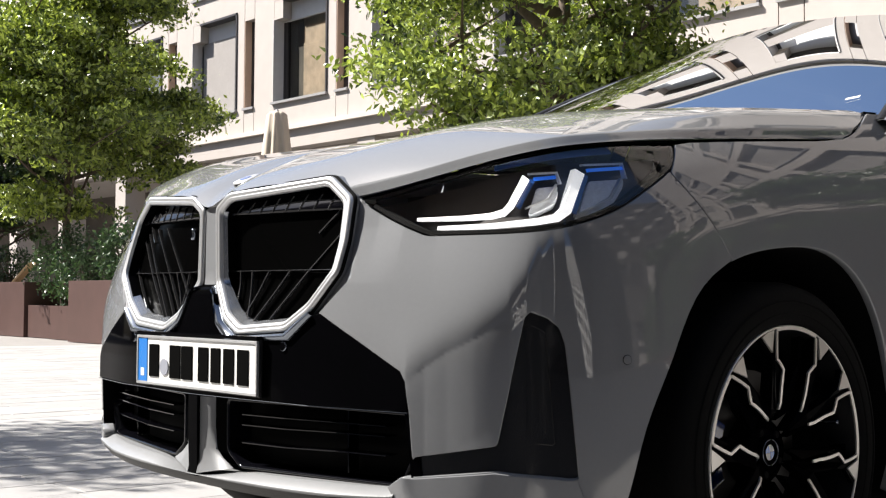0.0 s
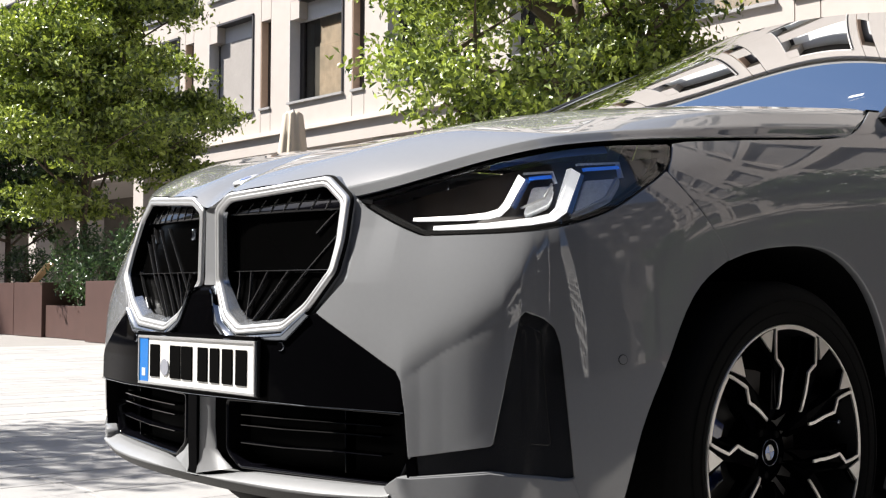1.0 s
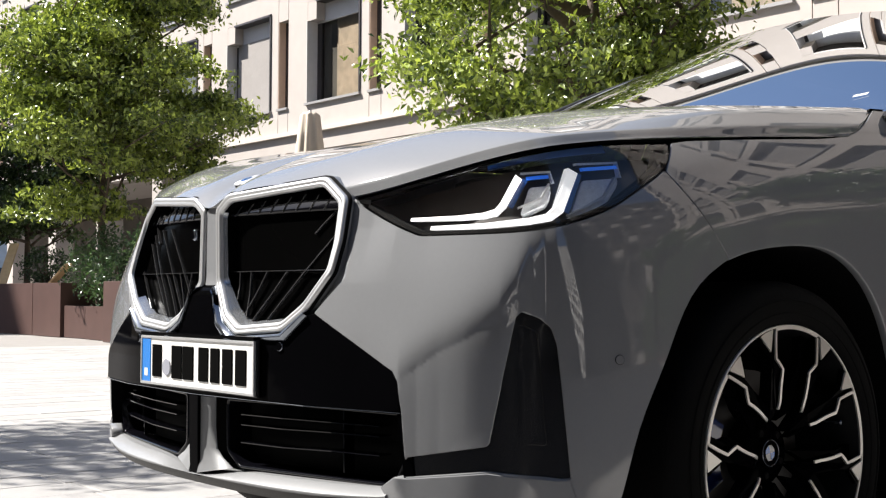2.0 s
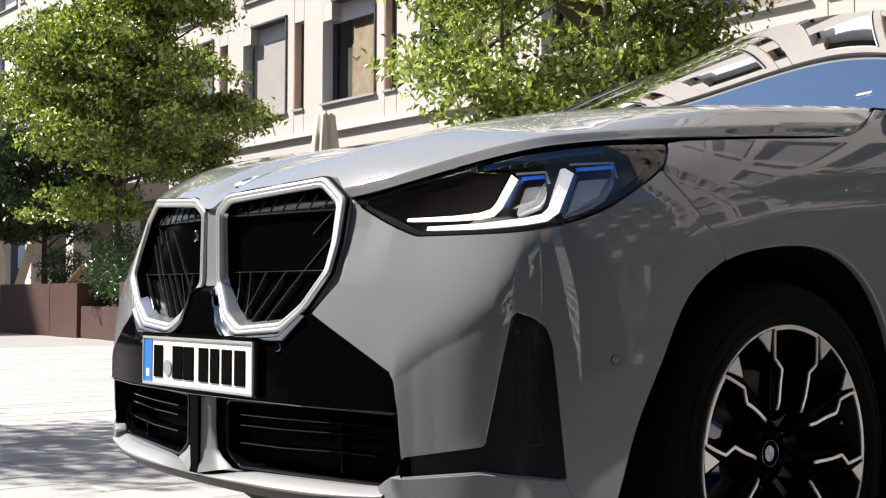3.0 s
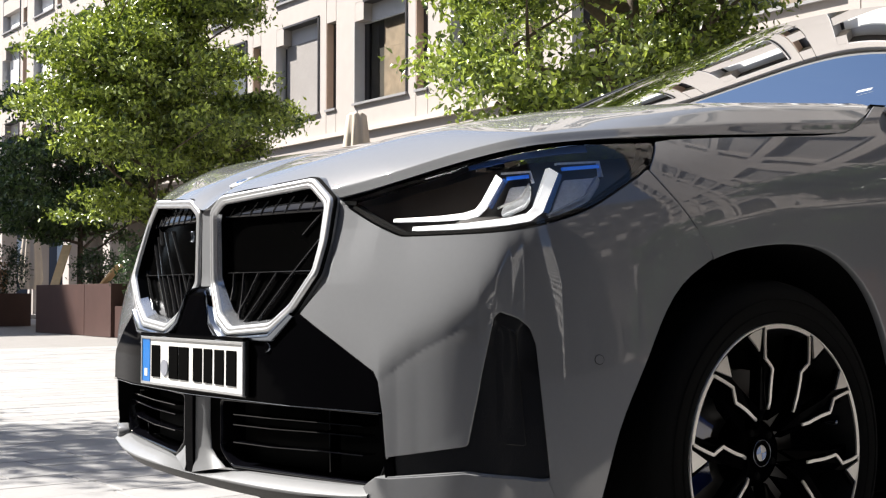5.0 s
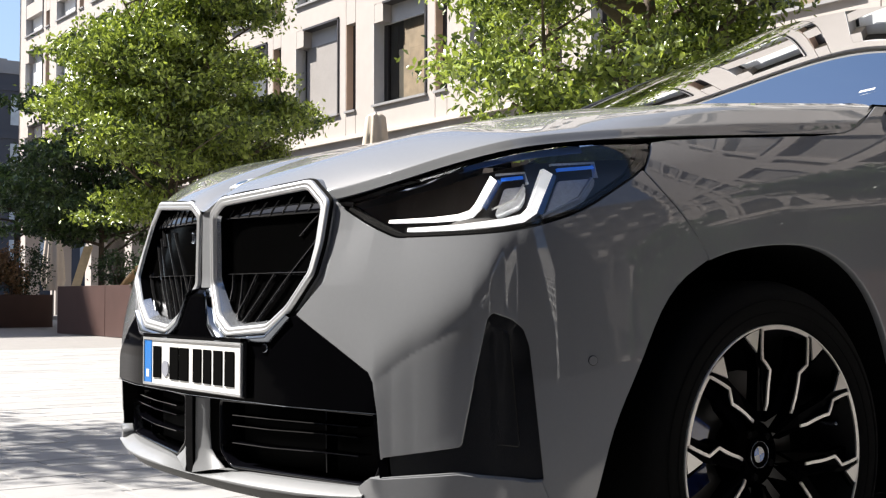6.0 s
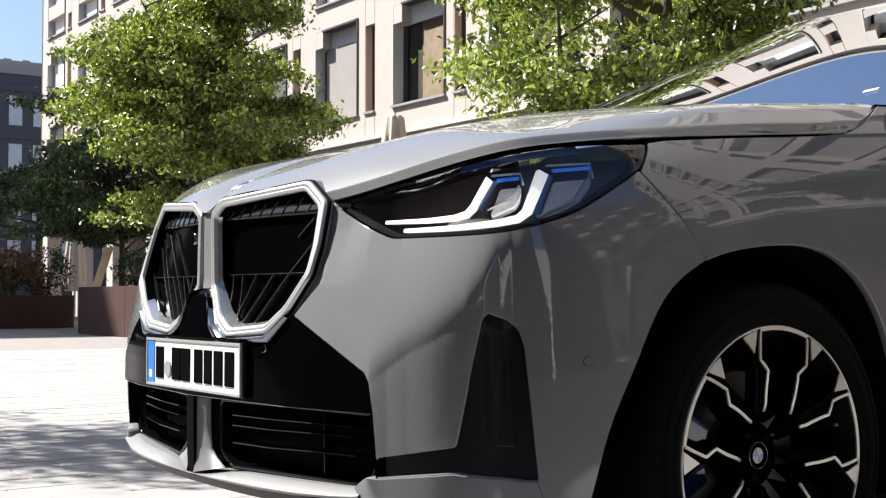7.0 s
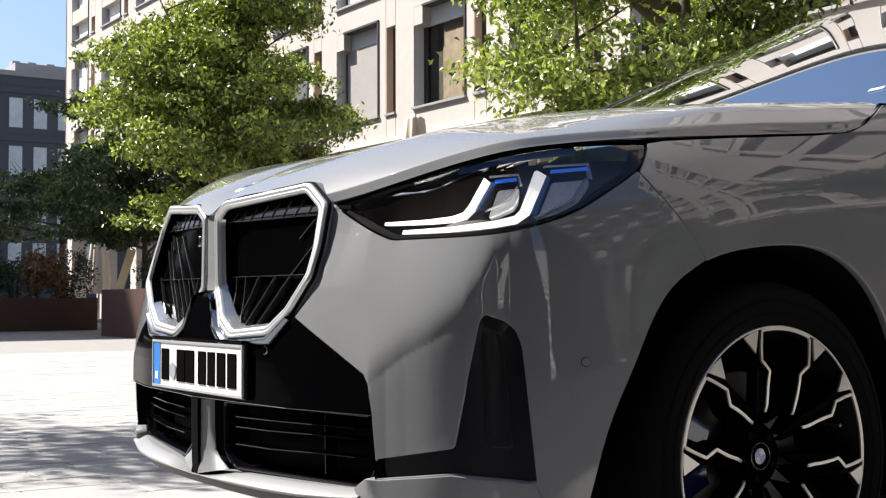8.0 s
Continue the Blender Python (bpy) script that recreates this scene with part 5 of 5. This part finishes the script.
# Row carried on out of view, so that the fender mirrors dark crowns.
tree((4.0, 7.2, .2), 5.3, (2.6, 2.4, 1.95), 1.2, 29, clumps=520, size=.12, count=80, mat=SHADED_LEAF)
tree((13.5, 7.2, .2), 5.3, (2.6, 2.4, 1.95), 1.2, 31, clumps=420, size=.13, count=70, mat=SHADED_LEAF)
tree((-28.5, 7.4, .2), 4.4, (2.1, 2.0, 1.25), 1.8, 13, clumps=260, size=.135, mat=SHADED_LEAF)
tree((-36, 7.4, .2), 4.6, (2.2, 2.2, 1.3), 1.9, 17, clumps=260, size=.14, mat=SHADED_LEAF)
# Out of view; placed and sized for its dappled shadow on the paving.
tree((-6.7, -3.1, 0), 5.6, (1.15, 1.15, 1.5), 2.4, 23, clumps=130, size=.12, count=32)


def planter(x, y, w, d, h, label="dark brown steel planter box standing on the paving"):
    p = thing("planter", (x, y, 0), label, "planter", "planters in a row")
    t = .03
    for nm, s in (("side", (-w / 2, w / 2, -d / 2, -d / 2 + t, 0, h)), ("side", (-w / 2, w / 2, d / 2 - t, d / 2, 0, h)), ("side", (-w / 2, -w / 2 + t, -d / 2 + t, d / 2 - t, 0, h)), ("side", (w / 2 - t, w / 2, -d / 2 + t, d / 2 - t, 0, h))):
        boxes(nm, [s], CORTEN, p, bevel=.004)
    boxes("soil", [(-w / 2 + t, w / 2 - t, -d / 2 + t, d / 2 - t, .02, h - .06)], SOIL, p)
    return p


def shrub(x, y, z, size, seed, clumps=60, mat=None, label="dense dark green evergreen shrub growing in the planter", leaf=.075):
    g = np.random.default_rng(seed)
    s = thing("shrub", (x, y, z), label, "shrub", "planter shrubs")
    vs, fs, cs = [], [], []
    for k in range(7):
        e = (g.normal(0, .35) * size[0], g.normal(0, .35) * size[1], size[2] * g.uniform(.6, .95))
        v2, f2 = tube([(e[0] * .2, e[1] * .2, 0), (e[0] * .6, e[1] * .6, e[2] * .5), e], [.02, .014, .004], 5)
        fs += [tuple(i + len(vs) for i in f) for f in f2]
        vs += v2
    make("stem", vs, fs, BARK, s)
    for _ in range(clumps):
        p = g.normal(0, 1, 3)
        p /= np.linalg.norm(p)
        r = g.uniform(.3, 1) ** .5
        cs.append((p[0] * size[0] * r, p[1] * size[1] * r, size[2] * .55 + p[2] * size[2] * .5 * r * g.uniform(.85, 1.15)))
    v, f = leaves(cs, (.09, .09, .08), 34, leaf, seed)
    quick_mesh("foliage", v, f, mat or SHRUB, s, "small glossy leaves")


planter(-17.05, 6.45, .9, .8, .52)
planter(-15.95, 6.35, .95, .8, .52)
planter(-18.15, 6.6, 1.2, 1.2, .90)
planter(-20.15, 6.75, 2.5, 1.4, .90)
planter(-14.4, 6.3, 1.6, 1.2, .90)
planter(-6.2, 7.1, 1.5, 1.3, .75)
# Next eight boxes are out of view, added to darken the fender's reflection.
planter(4.0, 7.2, 1.5, 1.3, .75)
planter(13.5, 7.2, 1.5, 1.3, .75)
planter(6.15, 6.6, 2.4, 1.2, .90)
planter(8.7, 6.6, 2.4, 1.2, .90)
planter(11.25, 6.6, 2.4, 1.2, .90)
for x in (15.8, 18.4, 21.0):
    planter(x, 6.6, 2.4, 1.2, .90)
planter(-36, 7.4, 1.6, 1.0, .75)
planter(-23.8, 7.8, 1.6, 1.2, .75)
for y in (1.4, 3.9, 6.4):
    planter(-27.0, y, 1.2, 2.46, .75)
shrub(-17.05, 6.45, .45, (.6, .5, 1.25), 31)
shrub(-15.9, 6.4, .45, (.62, .5, 1.2), 32)
shrub(-14.4, 6.3, .82, (.7, .5, .9), 33)
# Shrubs out of view, added so that the fender mirrors dark leaves.
shrub(6.15, 6.6, .82, (1.2, .6, 1.7), 35, 110)
shrub(8.7, 6.6, .82, (1.2, .6, 1.7), 36, 110)
shrub(11.25, 6.6, .82, (1.2, .6, 1.7), 37, 110)
for i, x in enumerate((15.8, 18.4, 21.0)):
    shrub(x, 6.6, .82, (1.2, .6, 1.9), 60 + i, 110)
shrub(-21.6, 7.4, .82, (.5, .5, .75), 34, 40)
for i, y in enumerate((.8, 1.7, 2.6, 3.5, 4.3, 5.1, 5.9, 7.1)):
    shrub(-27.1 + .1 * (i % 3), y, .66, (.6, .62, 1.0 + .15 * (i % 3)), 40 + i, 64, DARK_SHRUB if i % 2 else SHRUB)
for i, y in enumerate((6.3, 6.75)):
    shrub(-26.65, y, .66, (.32, .32, 1.15), 50 + i, 30, REED, "tuft of dry reddish ornamental grass in a planter", .10)


def board(bottom, top, wide):
    ob = boxes("board", [(-wide / 2, wide / 2, -.02, .02, 0, (Vector(top) - Vector(bottom)).length)], WOOD, None, bevel=.004)
    ob.matrix_world = Matrix.Translation(bottom) @ (Vector(top) - Vector(bottom)).to_track_quat("Z", "Y").to_matrix().to_4x4()
    tagged(ob, "pale raw wooden board leaning in the planter", "board", "leaning boards")


board((-21.3, 6.35, .82), (-21.95, 6.85, 1.70), .17)
board((-19.2, 6.45, .82), (-18.9, 6.7, 1.25), .22)


def parasol(x, y, top, label="closed beige canvas parasol standing on the terrace"):
    p = thing("parasol", (x, y, 0), label, "parasol")
    vs, fs = tube([(0, 0, 0), (0, 0, top + .05)], [.035, .03], 10)
    make("pole", vs, fs, BOXGREY, p, "grey pole", True)
    vs, fs, n = [], [], 32
    prof = ((.14, top), (.17, top - .05), (.22, top - .5), (.30, top - 1.2), (.34, top - 1.9), (.26, top - 2.2))
    for r, z in prof:
        for k in range(n):
            a = 2 * math.pi * k / n
            rr = r * (1 + .16 * math.cos(8 * a) * (top - z > .02))
            vs.append((rr * math.cos(a), rr * math.sin(a), z))
    for i in range(len(prof) - 1):
        fs += [(i * n + k, (i + 1) * n + k, (i + 1) * n + (k + 1) % n, i * n + (k + 1) % n) for k in range(n)]
    fs.append(tuple(range(n)))
    make("canopy", vs, fs, CANVAS, p, "folded beige canvas", True)
    boxes("base", [(-.4, .4, -.4, .4, 0, .12)], BOXGREY, p, bevel=.01)


parasol(-17.6, 10.9, 4.2)
parasol(-36.2, 10.9, 3.1)

# ---- paving: rows of slabs along the street ----
def paving():
    g = np.random.default_rng(21)
    x, rows, singles = -14.0, [], []
    widths = (.27, .36, .20, .27, .24)
    rest_v, rest_f, shared, k = [], [], {}, 0
    while x < 9.0:
        w = widths[k % 5]
        k += 1
        y = -9.0 + g.uniform(0, .5)
        while y < 9.0:
            l = float(g.choice([.40, .52, .64, .80]))
            near = -4.2 < x < -.9 and -1.7 < y < 1.6
            (singles if near else rows).append((x, y, w, l, g.uniform(-.0012, .0012)))
            y += l
        x += w
    gap, ch, th = .005, .004, .05

    def slab(w, l):
        a, b = w / 2 - gap / 2, l / 2 - gap / 2
        vs = [(sx * a, sy * b, -th) for sx, sy in ((-1, -1), (1, -1), (1, 1), (-1, 1))] + [(sx * a, sy * b, -ch) for sx, sy in ((-1, -1), (1, -1), (1, 1), (-1, 1))] + [(sx * (a - ch), sy * (b - ch), 0) for sx, sy in ((-1, -1), (1, -1), (1, 1), (-1, 1))]
        fs = [(8, 9, 10, 11)] + [(o + i, o + (i + 1) % 4, o + 4 + (i + 1) % 4, o + 4 + i) for o in (0, 4) for i in range(4)]
        return vs, fs
    pave = thing("pavement", (0, 0, 0), "pale grey stone paving slabs in rows", "paving", "", "structure")
    for n, (x, y, w, l, dz) in enumerate(singles):
        if n < 300:
            key = (w, l)
            if key not in shared:
                vs, fs = slab(w, l)
                shared[key] = bpy.data.meshes.new("slab")
                shared[key].from_pydata(vs, [], fs)
                shared[key].materials.append(SLAB)
            ob = new("slab", shared[key])
            ob.parent = pave
            ob.location = (x + w / 2, y + l / 2, dz)
        else:
            rows.append((x, y, w, l, dz))
    for x, y, w, l, dz in rows:
        vs, fs = slab(w, l)
        o = len(rest_v)
        rest_v += [(v[0] + x + w / 2, v[1] + y + l / 2, v[2] + dz) for v in vs]
        rest_f += [tuple(i + o for i in f) for f in fs]
    tagged(make("slabs", rest_v, rest_f, SLABS, pave), "", "", "", "stuff")


paving()
